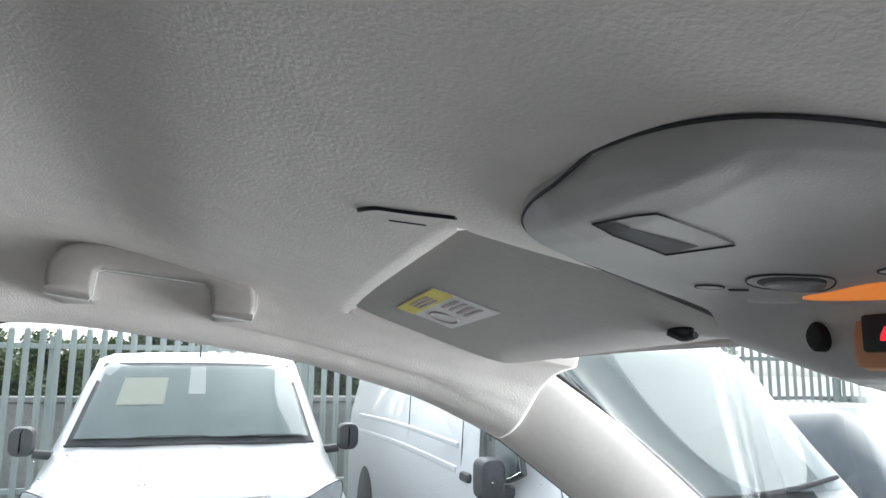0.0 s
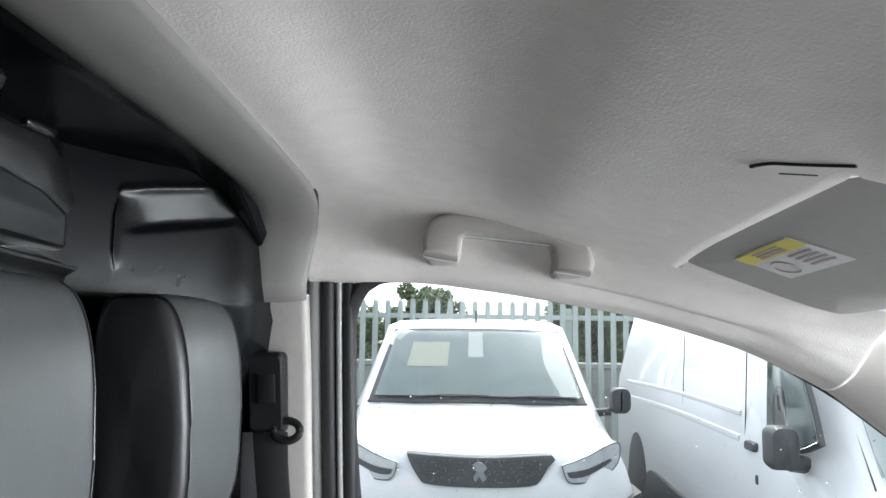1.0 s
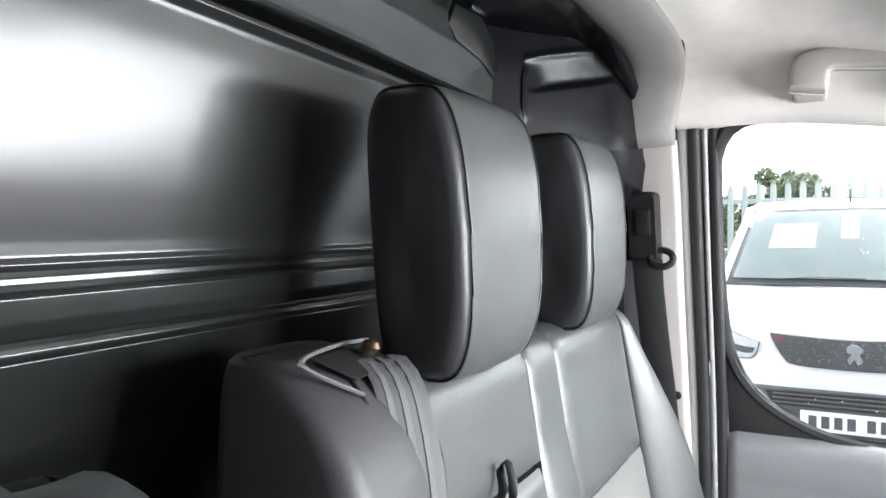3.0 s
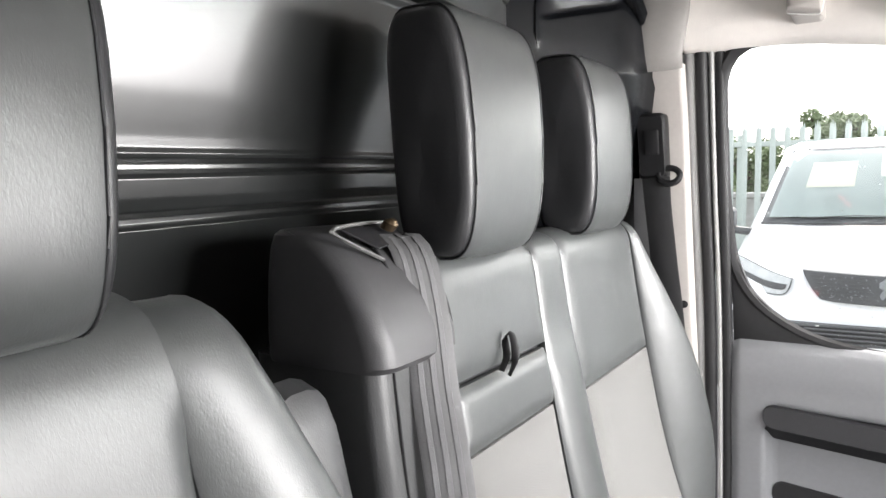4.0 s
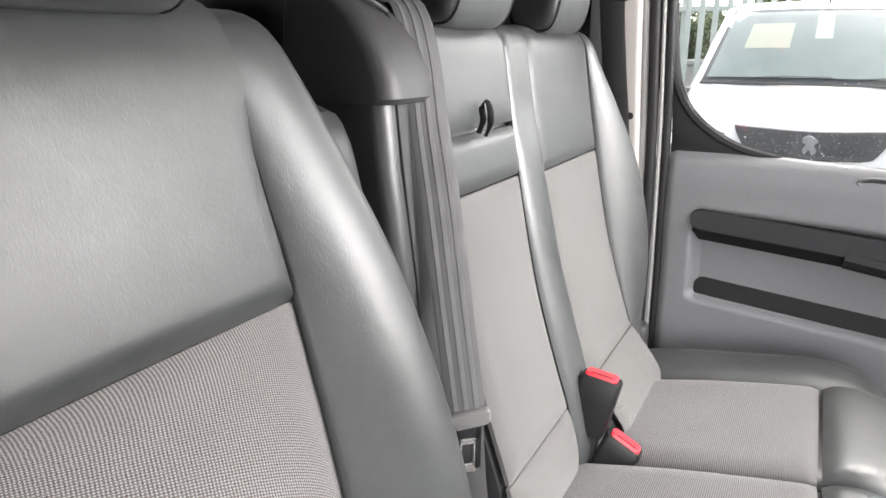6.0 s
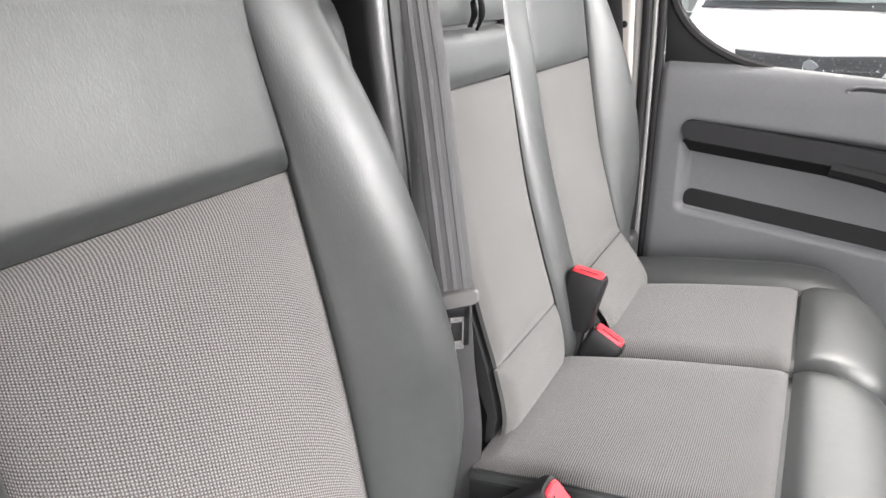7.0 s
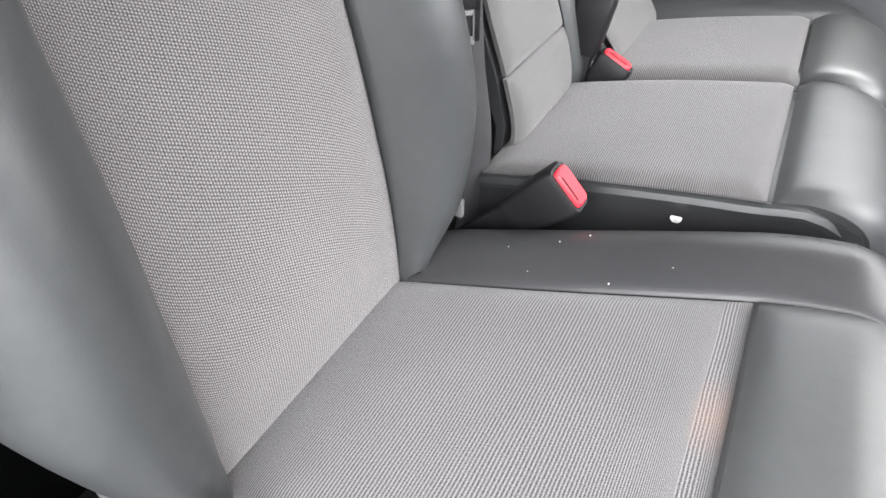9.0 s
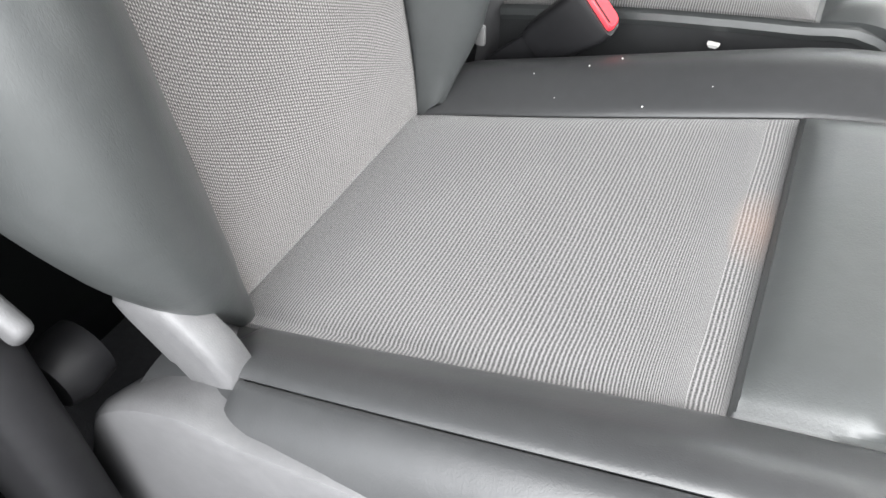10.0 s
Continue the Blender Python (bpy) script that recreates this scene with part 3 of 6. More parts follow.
# body edge, door seal and door frame beside the pillar, from the roof to the sill
def upright(x, y_off, w, d, mat, name, label, lean=0.0):
    line = smooth_line([(x, 0.757 + y_off, 1.832), (x, 0.778 + y_off, 1.72), (x, 0.815 + y_off, 1.56), (x + lean * 0.5, 0.868 + y_off, 1.36), (x + lean, 0.905 + y_off, 1.10), (x + lean, 0.925 + y_off, 0.85), (x + lean, 0.935 + y_off, 0.50)], 30)
    return solo(name, loft([[p + Vector((a, c, 0)) for a, c in rounded(w, d, min(w, d) * 0.45, 4)] for p in line]), mat, label, name.replace("_", " "), kind="structure")


upright(-0.028, 0.012, 0.026, 0.03, FRAME_WHITE_SHADED, "pillar_edge", "white painted edge of the door pillar")
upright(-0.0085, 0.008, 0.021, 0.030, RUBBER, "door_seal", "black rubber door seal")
upright(0.0085, 0.014, 0.0085, 0.024, FRAME_WHITE_SHADED, "door_frame_edge", "white painted inner edge of the door frame")
upright(0.022, 0.018, 0.016, 0.026, RUBBER, "door_seal", "black rubber door seal")

# ---- passenger door ----
door = thing("door_1", "grey plastic passenger door with a drop glass, pull bar and storage pocket", "door", kind="structure")


def glass_y(z):
    return 1.284 - 0.28 * z


def win_pt(x, z, off=0.0):
    return Vector((x, glass_y(z) + off, z))


WIN = [(0.031, 1.60), (0.032, 1.74), (0.036, 1.79), (0.055, 1.823), (0.09, 1.836), (0.14, 1.838), (0.232, 1.827), (0.335, 1.812), (0.438, 1.795), (0.525, 1.772), (0.611, 1.746), (0.673, 1.718), (0.753, 1.676), (0.852, 1.612),
       (0.95, 1.54), (1.05, 1.465), (1.16, 1.37), (1.19, 1.32), (1.15, 1.285), (1.0, 1.275), (0.7, 1.275), (0.45, 1.277), (0.332, 1.281), (0.199, 1.302), (0.117, 1.341), (0.065, 1.395), (0.040, 1.47)]
wl3 = smooth_line([win_pt(x, z) for x, z in WIN + WIN[:1]], 140)[:-1]
ctr = Vector((0.45, 0, 1.55))


def grown(p, g, off):
    d = Vector((p.x - ctr.x, 0, p.z - ctr.z))
    d.normalize()
    q = p + d * g
    return Vector((q.x, glass_y(q.z) + off, q.z))


bm = loft([[grown(p, g, off) for p in wl3] for g, off in ((-0.002, -0.004), (0.004, -0.010), (0.014, -0.012), (0.022, -0.006), (0.024, 0.02))], caps=False)
part("window_seal", bm, RUBBER, door, "black rubber window seal")
bm = loft([[grown(p, g, off) for p in wl3] for g, off in ((0.020, 0.006), (0.030, -0.004), (0.050, -0.004), (0.056, 0.03))], caps=False)
part("window_frame", bm, FRAME_WHITE_SHADED, door, "white painted window frame")
pane = bmesh.new()
f1 = [grown(p, 0.006, 0.0) for p in wl3]
f2 = [p + Vector((0, 0.004, 0)) for p in f1]
loft([f1, f2], pane)
pane_ob = part("pane", pane, GLASS, door, "clear rain-spotted glass", smooth=False)
pane_ob.visible_shadow = False
# dark corner plate under the rounded corner of the glass
fill = [win_pt(0.030, 1.50, -0.008), win_pt(0.040, 1.46, -0.008), win_pt(0.066, 1.39, -0.008), win_pt(0.118, 1.335, -0.008), win_pt(0.20, 1.296, -0.008), win_pt(0.30, 1.278, -0.008), win_pt(0.030, 1.278, -0.008)]
part("corner_plate", plate(fill, 0.010, 0.002), RUBBER, door, "dark plastic corner plate")


def panel_y(x, z):
    """Inner face of the door panel."""
    y = 0.930 - 0.035 * curve_at([(0.5, 0.6), (0.8, 0.2), (1.0, 0.4), (1.2, 1.0), (1.27, 1.0), (1.30, 0.3)], z)
    if z > 1.262:
        y += 0.5 * (z - 1.262) ** 1.3
    if x < 0.045:
        y += 1.2 * (0.045 - x) ** 1.5 * 4
    return y




def panel_point(a, b):
    x = lerp(0.012, 1.20, a ** 1.3)
    z = lerp(0.50, 1.300, b) - 0.022 * max(0, (x - 0.03)) / 0.45
    y = panel_y(x, z)
    # recess
    sx = min(1.0, max(0.0, (x - 0.088) / 0.022))
    tilt = -0.10 * (x - 0.1)
    sz = min(1.0, max(0.0, (z - (0.945 + tilt)) / 0.022)) * min(1.0, max(0.0, (1.168 + tilt * 0.5 - z) / 0.016))
    k = sx * sz
    k = k * k * (3 - 2 * k)
    return Vector((x, y + 0.030 * k, z))


bm = grid(panel_point, 130, 120)
pnl = part("door_panel", bm, PLASTIC, door, "grey grained plastic door panel", sharp=0)
sm = pnl.modifiers.new("thickness", "SOLIDIFY")
sm.thickness, sm.offset = 0.008, 1.0


def bar(z0, z1, x0, x1, y, thick, slope):
    pts = []
    for a, c in rounded(x1 - x0, z1 - z0, (z1 - z0) * 0.42, 5):
        x = (x0 + x1) / 2 + a
        pts.append((x, y, (z0 + z1) / 2 + c + slope * (x - x0)))
    return pts


bm = loft([[Vector((x, y - d, lerp(z, 1.145 - 0.075 * (x - 0.09), 1 - k))) for x, y, z in bar(1.118, 1.168, 0.090, 1.05, 0.905, 0.0, -0.085)] for d, k in ((-0.04, 1.0), (0.0, 1.0), (0.008, 0.96), (0.012, 0.85))])
pull = part("pull_bar", bm, PULL, door, "dark grey plastic pull bar")
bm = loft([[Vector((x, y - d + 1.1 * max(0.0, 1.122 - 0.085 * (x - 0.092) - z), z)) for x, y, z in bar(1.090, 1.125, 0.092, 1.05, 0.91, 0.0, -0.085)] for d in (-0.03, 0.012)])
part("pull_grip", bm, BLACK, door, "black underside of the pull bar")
bm = tube(smooth_line([(0.40, 0.91, 1.09), (0.50, 0.905, 1.075), (0.58, 0.902, 1.05), (0.64, 0.902, 1.0), (0.68, 0.905, 0.93)], 24), 0.022, 10)
part("grip_bend", bm, BLACK, door, "black plastic grip bend")
# flat black plate paints the darkness inside the pocket
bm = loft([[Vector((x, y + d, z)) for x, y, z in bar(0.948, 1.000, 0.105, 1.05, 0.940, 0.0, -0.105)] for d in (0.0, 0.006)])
part("pocket_shade", bm, BLACK, door, "black plate painting the shade inside the storage pocket")
bm = loft([[Vector((x, y + d, z)) for x, y, z in bar(0.938, 0.956, 0.100, 1.05, 0.935, 0.0, -0.105)] for d in (-0.004, 0.02)])
part("pocket_lip", bm, PLASTIC, door)
handle = [(0.40, 0.893, 1.250), (0.43, 0.890, 1.262), (0.56, 0.890, 1.256), (0.58, 0.893, 1.244), (0.55, 0.897, 1.236), (0.43, 0.897, 1.240)]
part("handle_dish", plate(handle, 0.004, 0.001), PLASTIC_DARK, door, "dark recessed door-opener dish")
part("handle_rim", tube(smooth_line(handle + handle[:1], 40), 0.003, 6), PLASTIC, door)
bm = rbox((0.0, 0.955, 0.46), (1.25, 0.985, 1.27), 0.01)
part("outer_skin", bm, WHITE, door, "white painted outer skin")
part("speck", rbox((0.372, 0.903, 1.2745), (0.388, 0.914, 1.281), 0.002), LABEL_WHITE, door, "small pale scrap on the sill")

# raindrops on the glass
rng = random.Random(4)
bm = bmesh.new()
for _ in range(300):
    x = rng.uniform(0.05, 0.95)
    z = 1.285 + 0.40 * rng.random() ** 2.2
    if z > curve_at(WINDOW_TOP, x) - 0.02 or (x < 0.2 and z < 1.31 + (0.2 - x) * 0.6):
        continue
    r = rng.uniform(0.0006, 0.0016)
    c = win_pt(x, z, 0.0045)
    vs = []
    for k in range(6):
        a = 2 * math.pi * k / 6
        vs.append(bm.verts.new(c + Vector((r * math.cos(a), -0.28 * r * math.sin(a) * 1.2, r * math.sin(a) * 1.2))))
    tip = bm.verts.new(c + Vector((0, r * 0.55, -r * 0.2)))
    for k in range(6):
        bm.faces.new((vs[k], vs[(k + 1) % 6], tip))
    bm.faces.new(list(reversed(vs)))
drops = solo("raindrops", bm, GLASS, "small raindrops clinging to the door glass", "raindrops", kind="stuff", sharp=0)
drops.visible_shadow = False

# ---- windscreen and its pillar ----
pillar_in = [(0.742, 0.672, 1.806), (0.762, 0.682, 1.793), (0.906, 0.708, 1.705), (1.063, 0.742, 1.594), (1.25, 0.780, 1.44), (1.45, 0.82, 1.26)]
pillar_out = [(0.698, 0.770, 1.714), (0.717, 0.776, 1.700), (0.82, 0.797, 1.628), (0.93, 0.815, 1.548), (1.07, 0.838, 1.44), (1.20, 0.855, 1.33)]
pa, pb = smooth_line(pillar_in, 30), smooth_line(pillar_out, 30)


def pillar(a, b):
    i = round(b * 29)
    p = pa[i].lerp(pb[i], a)
    return p + Vector((-0.25, -0.75, -0.55)).normalized() * (0.007 + 0.016 * math.sin(math.pi * a) ** 0.7)


bm = bmesh.new()
vs = [[bm.verts.new(pillar(i / 10, j / 29)) for j in range(30)] for i in range(11)]
for i in range(10):
    for j in range(29):
        bm.faces.new((vs[i][j], vs[i + 1][j], vs[i + 1][j + 1], vs[i][j + 1]))
ap = solo("a_pillar_trim", bm, CREAM, "pale grey plastic windscreen pillar trim", "pillar trim", kind="structure", sharp=0)
sm = ap.modifiers.new("thickness", "SOLIDIFY")
sm.thickness, sm.offset = 0.03, 1.0
part("screen_seal", tube(pa, 0.0038, 6), RUBBER, ap, "black screen seal")
part("glass_seal", tube([p + Vector((0.004, 0.004, -0.004)) for p in pb], 0.0035, 6), RUBBER, ap)
part("joint", tube([(0.716, 0.748, 1.704), (0.729, 0.712, 1.740), (0.744, 0.679, 1.784)], 0.0006, 6), PLASTIC_BASE, ap)

bm = slab(lambda a, b: Vector((lerp(0.76, 1.62, a) + 0.06 * (1 - (2 * b - 1) ** 2), lerp(-0.68, 0.68, b) * lerp(1.0, 1.25, a), lerp(1.812, 1.14, a))), 12, 20, (0.003, 0, 0.004))
ws = thing("window_1", "clear laminated windscreen with a black edge", "windscreen", kind="structure")
pane_ob = part("pane", bm, GLASS, ws, "clear laminated glass", sharp=30)
pane_ob.visible_shadow = False
hd = smooth_line([(0.765, 0.675, 1.806), (0.775, 0.45, 1.815), (0.78, 0.0, 1.818), (0.775, -0.45, 1.815), (0.765, -0.675, 1.806)], 24)
part("header", tube(hd, 0.012, 8), TRIM, ws, "grey header trim")


# ---- seats ----
def backrest_surface(yc, centre, inner, outer, fwd, wide, seam=None):
    """Front of a backrest: centre gives (v, x, z) up the middle; beyond the inner half-width a bolster bulges forward by fwd(z)
    and wraps round to the outer half-width; wide(z) narrows the bolster towards the shoulder; seam(v) moves its start on one side."""
    kx, kz = [(v, x) for v, x, z in centre], [(v, z) for v, x, z in centre]
    lat = [(0.0, 0.0), (0.2, 0.16), (0.42, 0.48), (0.62, 0.80), (0.78, 0.97), (0.9, 1.0), (1.0, 0.95)]
    out = [(0.0, 0.0), (0.2, 0.42), (0.42, 0.92), (0.62, 1.0), (0.78, 0.62), (0.9, -0.1), (1.0, -1.0)]

    def surf(u, v):
        x, z = curve_at(kx, v), curve_at(kz, v)
        a, sign = abs(u), (1 if u >= 0 else -1)
        start = seam(v) if seam and u > 0 else inner
        if a <= start:
            return Vector((x, yc + u, z))
        p = min((a - start) / (inner + 0.22 - start), 1.0)
        side = start + (inner - start + (outer - inner) * wide(z)) * curve_at(lat, p)
        return Vector((x + fwd(z) * curve_at(out, p), yc + sign * side, z))

    return surf


def headrest(parent, yc, zc, xc, w=0.235, h=0.275, d=0.125, taper=0.12, lean=0.0):
    """Egg-shaped in profile, with a front cover, two side panels with piped seams and two posts."""
    rest = new("headrest")
    rest.parent = parent
    prof = []
    for k in range(44):
        a = 2 * math.pi * k / 44
        c, s = math.cos(a), math.sin(a)
        px = d / 2 * math.copysign(abs(c) ** 0.46, c)
        pz = h / 2 * math.copysign(abs(s) ** 0.46, s)
        prof.append((px - lean * pz + (0.012 * (1 - (pz / h * 2) ** 2) if c > 0 else 0), pz))

    def ring(t, k):
        out = []
        for px, pz in prof:
            half = w / 2 * (1 + taper * pz / (h / 2) * 0.5)
            out.append(Vector((xc + px * k, yc + t * half, zc + pz * (1 - (1 - k) * 0.75))))
        return out

    seam = 0.86
    part("cover", loft([ring(t, k) for t, k in ((-seam, 0.97), (-0.78, 0.992), (-0.55, 1.0), (0, 1.01), (0.55, 1.0), (0.78, 0.992), (seam, 0.97))],
                       caps=False), VINYL, rest, "smooth grey vinyl front cover", sharp=0)
    for s in (-1, 1):
        part("side_panel", loft([ring(s * t, k) for t, k in ((seam - 0.006, 0.968), (0.93, 0.93), (0.975, 0.86), (0.995, 0.72), (1.0, 0.4), (1.0, 0.05))]),
             VINYL_SHADED, rest, "vinyl side panel, colour darkened for shade", sharp=0)
        loop = ring(s * seam, 0.979)
        part("dark_edge_line", tube(loop, 0.0010, 6, closed=True), VINYL_SHADED, rest)
    for s in (-1, 1):
        y = yc + s * 0.058
        part("post", tube([(xc - 0.01, y, zc - h / 2 + 0.03), (xc - 0.03, y, zc - h / 2 - 0.06)], 0.0065, 10), CHROME, rest, "bright steel post")
        part("post_sleeve", loft([[Vector((xc - 0.022 + r * math.cos(a), y + 1.4 * r * math.sin(a), z)) for a in [2 * math.pi * k / 14 for k in range(14)]]
                                  for r, z in ((0.016, zc - h / 2 - 0.03), (0.016, zc - h / 2 - 0.002), (0.013, zc - h / 2 + 0.002), (0.007, zc - h / 2 + 0.003))]),
             TONGUE, rest, "pale plastic post sleeve")
    return rest


def body_core(surf, us, vs, thick, back_x, rim=0.010):
    """The padded core behind upholstered panels: rings over the height, front just behind the panels, back rounded off."""
    rings = []
    for v in vs:
        front = [surf(u, v) for u in us]
        front = [p - Vector((rim, 0, 0)) for p in front]
        a, b = front[0], front[-1]
        bx = back_x(v)
        back = []
        for k in range(9):
            t = k / 8
            y = lerp(b.y, a.y, t)
            bulge = math.sin(math.pi * t) ** 0.35
            back.append(Vector((lerp(min(a.x, b.x) - 0.01, bx, bulge), y, (a.z + b.z) / 2)))
        rings.append(front + back)
    return loft(rings)


def driver_seat():
    seat = thing("single_driver_seat", "grey vinyl driver's seat with ribbed cloth centre panels and a headrest", "seat")
    yc = -0.45
    centre = [(0.0, 0.000, 0.785), (0.06, -0.003, 0.845), (0.15, -0.012, 0.94), (0.30, -0.036, 1.093), (0.45, -0.066, 1.24), (0.60, -0.097, 1.387),
              (0.68, -0.113, 1.465), (0.72, -0.124, 1.500), (0.745, -0.138, 1.518), (0.77, -0.170, 1.524), (0.80, -0.205, 1.505)]
    fwd = lambda z: curve_at([(0.78, 0.010), (0.82, 0.025), (0.90, 0.056), (1.05, 0.072), (1.2, 0.060), (1.32, 0.042), (1.42, 0.024), (1.52, 0.01)], z)
    wide = lambda z: curve_at([(0.785, 0.02), (0.82, 0.16), (0.87, 0.48), (0.92, 0.76), (1.0, 1.0), (1.18, 0.98), (1.3, 0.86), (1.38, 0.66), (1.45, 0.42), (1.50, 0.24), (1.53, 0.12)], z)
    edge_in = lambda v: curve_at([(0.0, 0.178), (0.25, 0.168), (0.40, 0.160), (0.50, 0.153), (0.60, 0.143), (0.70, 0.131), (0.80, 0.124)], v)
    surf = backrest_surface(yc, centre, 0.165, 0.285, fwd, wide, edge_in)
    edge_out = lambda v: curve_at([(0.0, 0.166), (0.15, 0.173), (0.32, 0.180), (0.45, 0.176), (0.52, 0.165)], v)
    back = new("backrest")
    back.parent = seat
    part("core", body_core(surf, [-0.385 + 0.77 * k / 40 for k in range(41)], [0.0, 0.05, 0.1, 0.2, 0.3, 0.4, 0.5, 0.58, 0.64, 0.68, 0.72, 0.745, 0.77, 0.79],
                           0.1, lambda v: curve_at([(0, -0.12), (0.4, -0.17), (0.7, -0.215), (0.8, -0.215)], v)), VINYL_SIDE, back, "charcoal vinyl seat shell")
    part("centre_panel", pad(surf, lambda v: -edge_out(v), lambda v: edge_in(v), 0.012, 0.499, puff=0.008, soft=0.04, deep=0.003, nu=30, nv=44), FABRIC_BACK, back, "grey ribbed cloth panel")
    part("upper_panel", pad(surf, -0.165, edge_in, 0.4995, 0.79, puff=0.018, soft=0.024, deep=0.002, nu=36, nv=44, fade=(0.60, 0.70)), VINYL, back, "grained grey vinyl upper panel")
    for s in (-1, 1):
        part("side_bolster", pad(surf, *((edge_in, 0.385) if s > 0 else (-0.385, lambda v: -edge_out(v))), 0.0, 0.79, puff=0.008, soft=0.020, deep=0.004, nu=26, nv=54, fade=(0.60, 0.70)),
             VINYL, back, "grey vinyl side bolster")
    part("bolster_seam", tube([surf(-0.352, 0.10 + 0.025 * k) + Vector((0.002, -0.006, 0)) for k in range(20)], 0.0016, 6), VINYL_SIDE, back)
    headrest(seat, yc - 0.012, 1.645, -0.145, w=0.210, h=0.245, d=0.105, taper=0.10, lean=0.08)

    # cushion: u runs to the driver's right, v forward
    cx = [(0.0, -0.03), (0.03, 0.0), (0.20, 0.168), (0.40, 0.365), (0.43, 0.395), (0.45, 0.415), (0.48, 0.445), (0.52, 0.484), (0.57, 0.528), (0.61, 0.548), (0.66, 0.553), (0.72, 0.545)]
    cz = [(0.0, 0.790), (0.03, 0.798), (0.20, 0.842), (0.40, 0.8972), (0.43, 0.9050), (0.45, 0.9094), (0.48, 0.9148), (0.52, 0.918), (0.57, 0.900), (0.61, 0.868), (0.66, 0.820), (0.72, 0.760)]
    lat = [(0.0, 0.17), (0.12, 0.192), (0.3, 0.222), (0.5, 0.254), (0.66, 0.274), (0.82, 0.283), (1.0, 0.270)]
    up = [(0.0, 0.0), (0.12, 0.016), (0.3, 0.030), (0.5, 0.026), (0.66, 0.008), (0.82, -0.022), (1.0, -0.058)]

    def cushion(u, v):
        x, z = curve_at(cx, v), curve_at(cz, v)
        a, sign = abs(u), (1 if u >= 0 else -1)
        k = curve_at([(0, 0.4), (0.08, 0.9), (0.4, 1.0), (0.55, 0.75), (0.62, 0.3), (0.72, 0.0)], v)
        shrink = curve_at([(0, 0.97), (0.1, 1.0), (0.45, 1.0), (0.6, 0.96), (0.72, 0.93)], v)
        if a <= 0.17:
            return Vector((x, yc - u, z))
        p = min((a - 0.17) / 0.22, 1.0)
        rise = curve_at(up, p)
        return Vector((x - 0.02 * p * (1 if v > 0.5 else 0), yc - sign * curve_at(lat, p) * shrink, z + (rise * k if rise > 0 else rise)))

    cush = new("seat_cushion")
    cush.parent = seat
    near = lambda v: lerp(0.187, 0.175, max(0.0, min(1.0, v / 0.41)))
    part("centre_panel", pad(cushion, -0.17, near, 0.02, 0.410, puff=0.008, soft=0.04, deep=0.006, nu=30, nv=40), FABRIC_STAINED, cush, "grey ribbed cloth panel with a small brown stain")
    part("front_roll", pad(cushion, -0.17, 0.175, 0.4105, 0.71, puff=0.016, soft=0.05, deep=0.005, lift=0.001, nu=24, nv=40), VINYL, cush, "grey vinyl front roll")
    for u0, u1, v0 in ((-0.300, -0.172, 0.025), (-0.389, -0.302, 0.025), (near, 0.264, 0.088), (0.266, 0.389, 0.118)):
        part("side_bolster", pad(cushion, u0, u1, v0, 0.71, puff=0.0025, soft=0.014, deep=0.0015, nu=20, nv=56), VINYL_SIDE, cush, "charcoal vinyl side bolster")
    rings = []
    for v in (0.085, 0.11, 0.15, 0.3, 0.45, 0.55, 0.62, 0.70):
        top = [cushion(u, v) - Vector((0, 0, 0.012)) for u in [-0.385 + 0.77 * k / 30 for k in range(31)]]
        rings.append(top + [Vector((p.x, p.y, 0.735)) for p in (top[-1], top[15], top[0])])
    part("core", loft(rings), VINYL_SIDE, cush)
    for u0, u1, sink in ((-0.382, -0.022, 0.013), (0.022, 0.300, 0.004)):
        rings = []
        for v in (0.02, 0.05, 0.085, 0.12):
            top = [cushion(lerp(u0, u1, k / 16), v) - Vector((0, 0, sink)) for k in range(17)]
            rings.append(top + [Vector((p.x, p.y, 0.737)) for p in (top[-1], top[8], top[0])])
        part("rear_core", loft(rings), VINYL_SIDE, cush)

    bm = bmesh.new()
    for u, v, r in ((-0.181, 0.277, 0.0010), (-0.236, 0.213, 0.0009), (-0.254, 0.242, 0.0009), (-0.20, 0.33, 0.0006), (-0.225, 0.16, 0.0006), (-0.19, 0.19, 0.0005)):
        p = cushion(u, v) + Vector((0, 0, 0.0035))
        loft([[p + Vector((q * math.cos(a), q * math.sin(a), h)) for a in [2 * math.pi * k / 7 for k in range(7)]] for q, h in ((r * 0.7, -0.001), (r, 0.0), (r * 0.5, r * 0.6))], bm)
    tagged(part("dust_flecks", bm, LABEL_WHITE, seat, "white dust flecks"), kind="stuff")

    # base, side valance and recliner cover on the door side
    part("base", rbox((-0.04, -0.70, 0.50), (0.46, -0.20, 0.75), 0.02), BLACK, seat, "black seat base")
    val = [(-0.124, 0.629), (-0.085, 0.716), (-0.060, 0.765), (-0.033, 0.792), (0.0, 0.815), (0.044, 0.834), (0.075, 0.837), (0.099, 0.835), (0.123, 0.839), (0.223, 0.851), (0.30, 0.855), (0.45, 0.856), (0.50, 0.83), (0.50, 0.66), (0.40, 0.60), (0.0, 0.58), (-0.11, 0.58)]
    line = smooth_line([(x, 0, z) for x, z in val + val[:1]], 90)[:-1]
    vc = Vector((0.2, 0, 0.72))
    rings = [[Vector((lerp(vc.x, p.x, k), y, lerp(vc.z, p.z, k))) for p in line] for y, k in ((-0.690, 0.96), (-0.708, 0.985), (-0.722, 1.0), (-0.731, 0.996), (-0.736, 0.98), (-0.738, 0.95), (-0.739, 0.5))]
    part("side_valance", loft(rings), PLASTIC_BASE, seat, "light grey moulded plastic side valance")
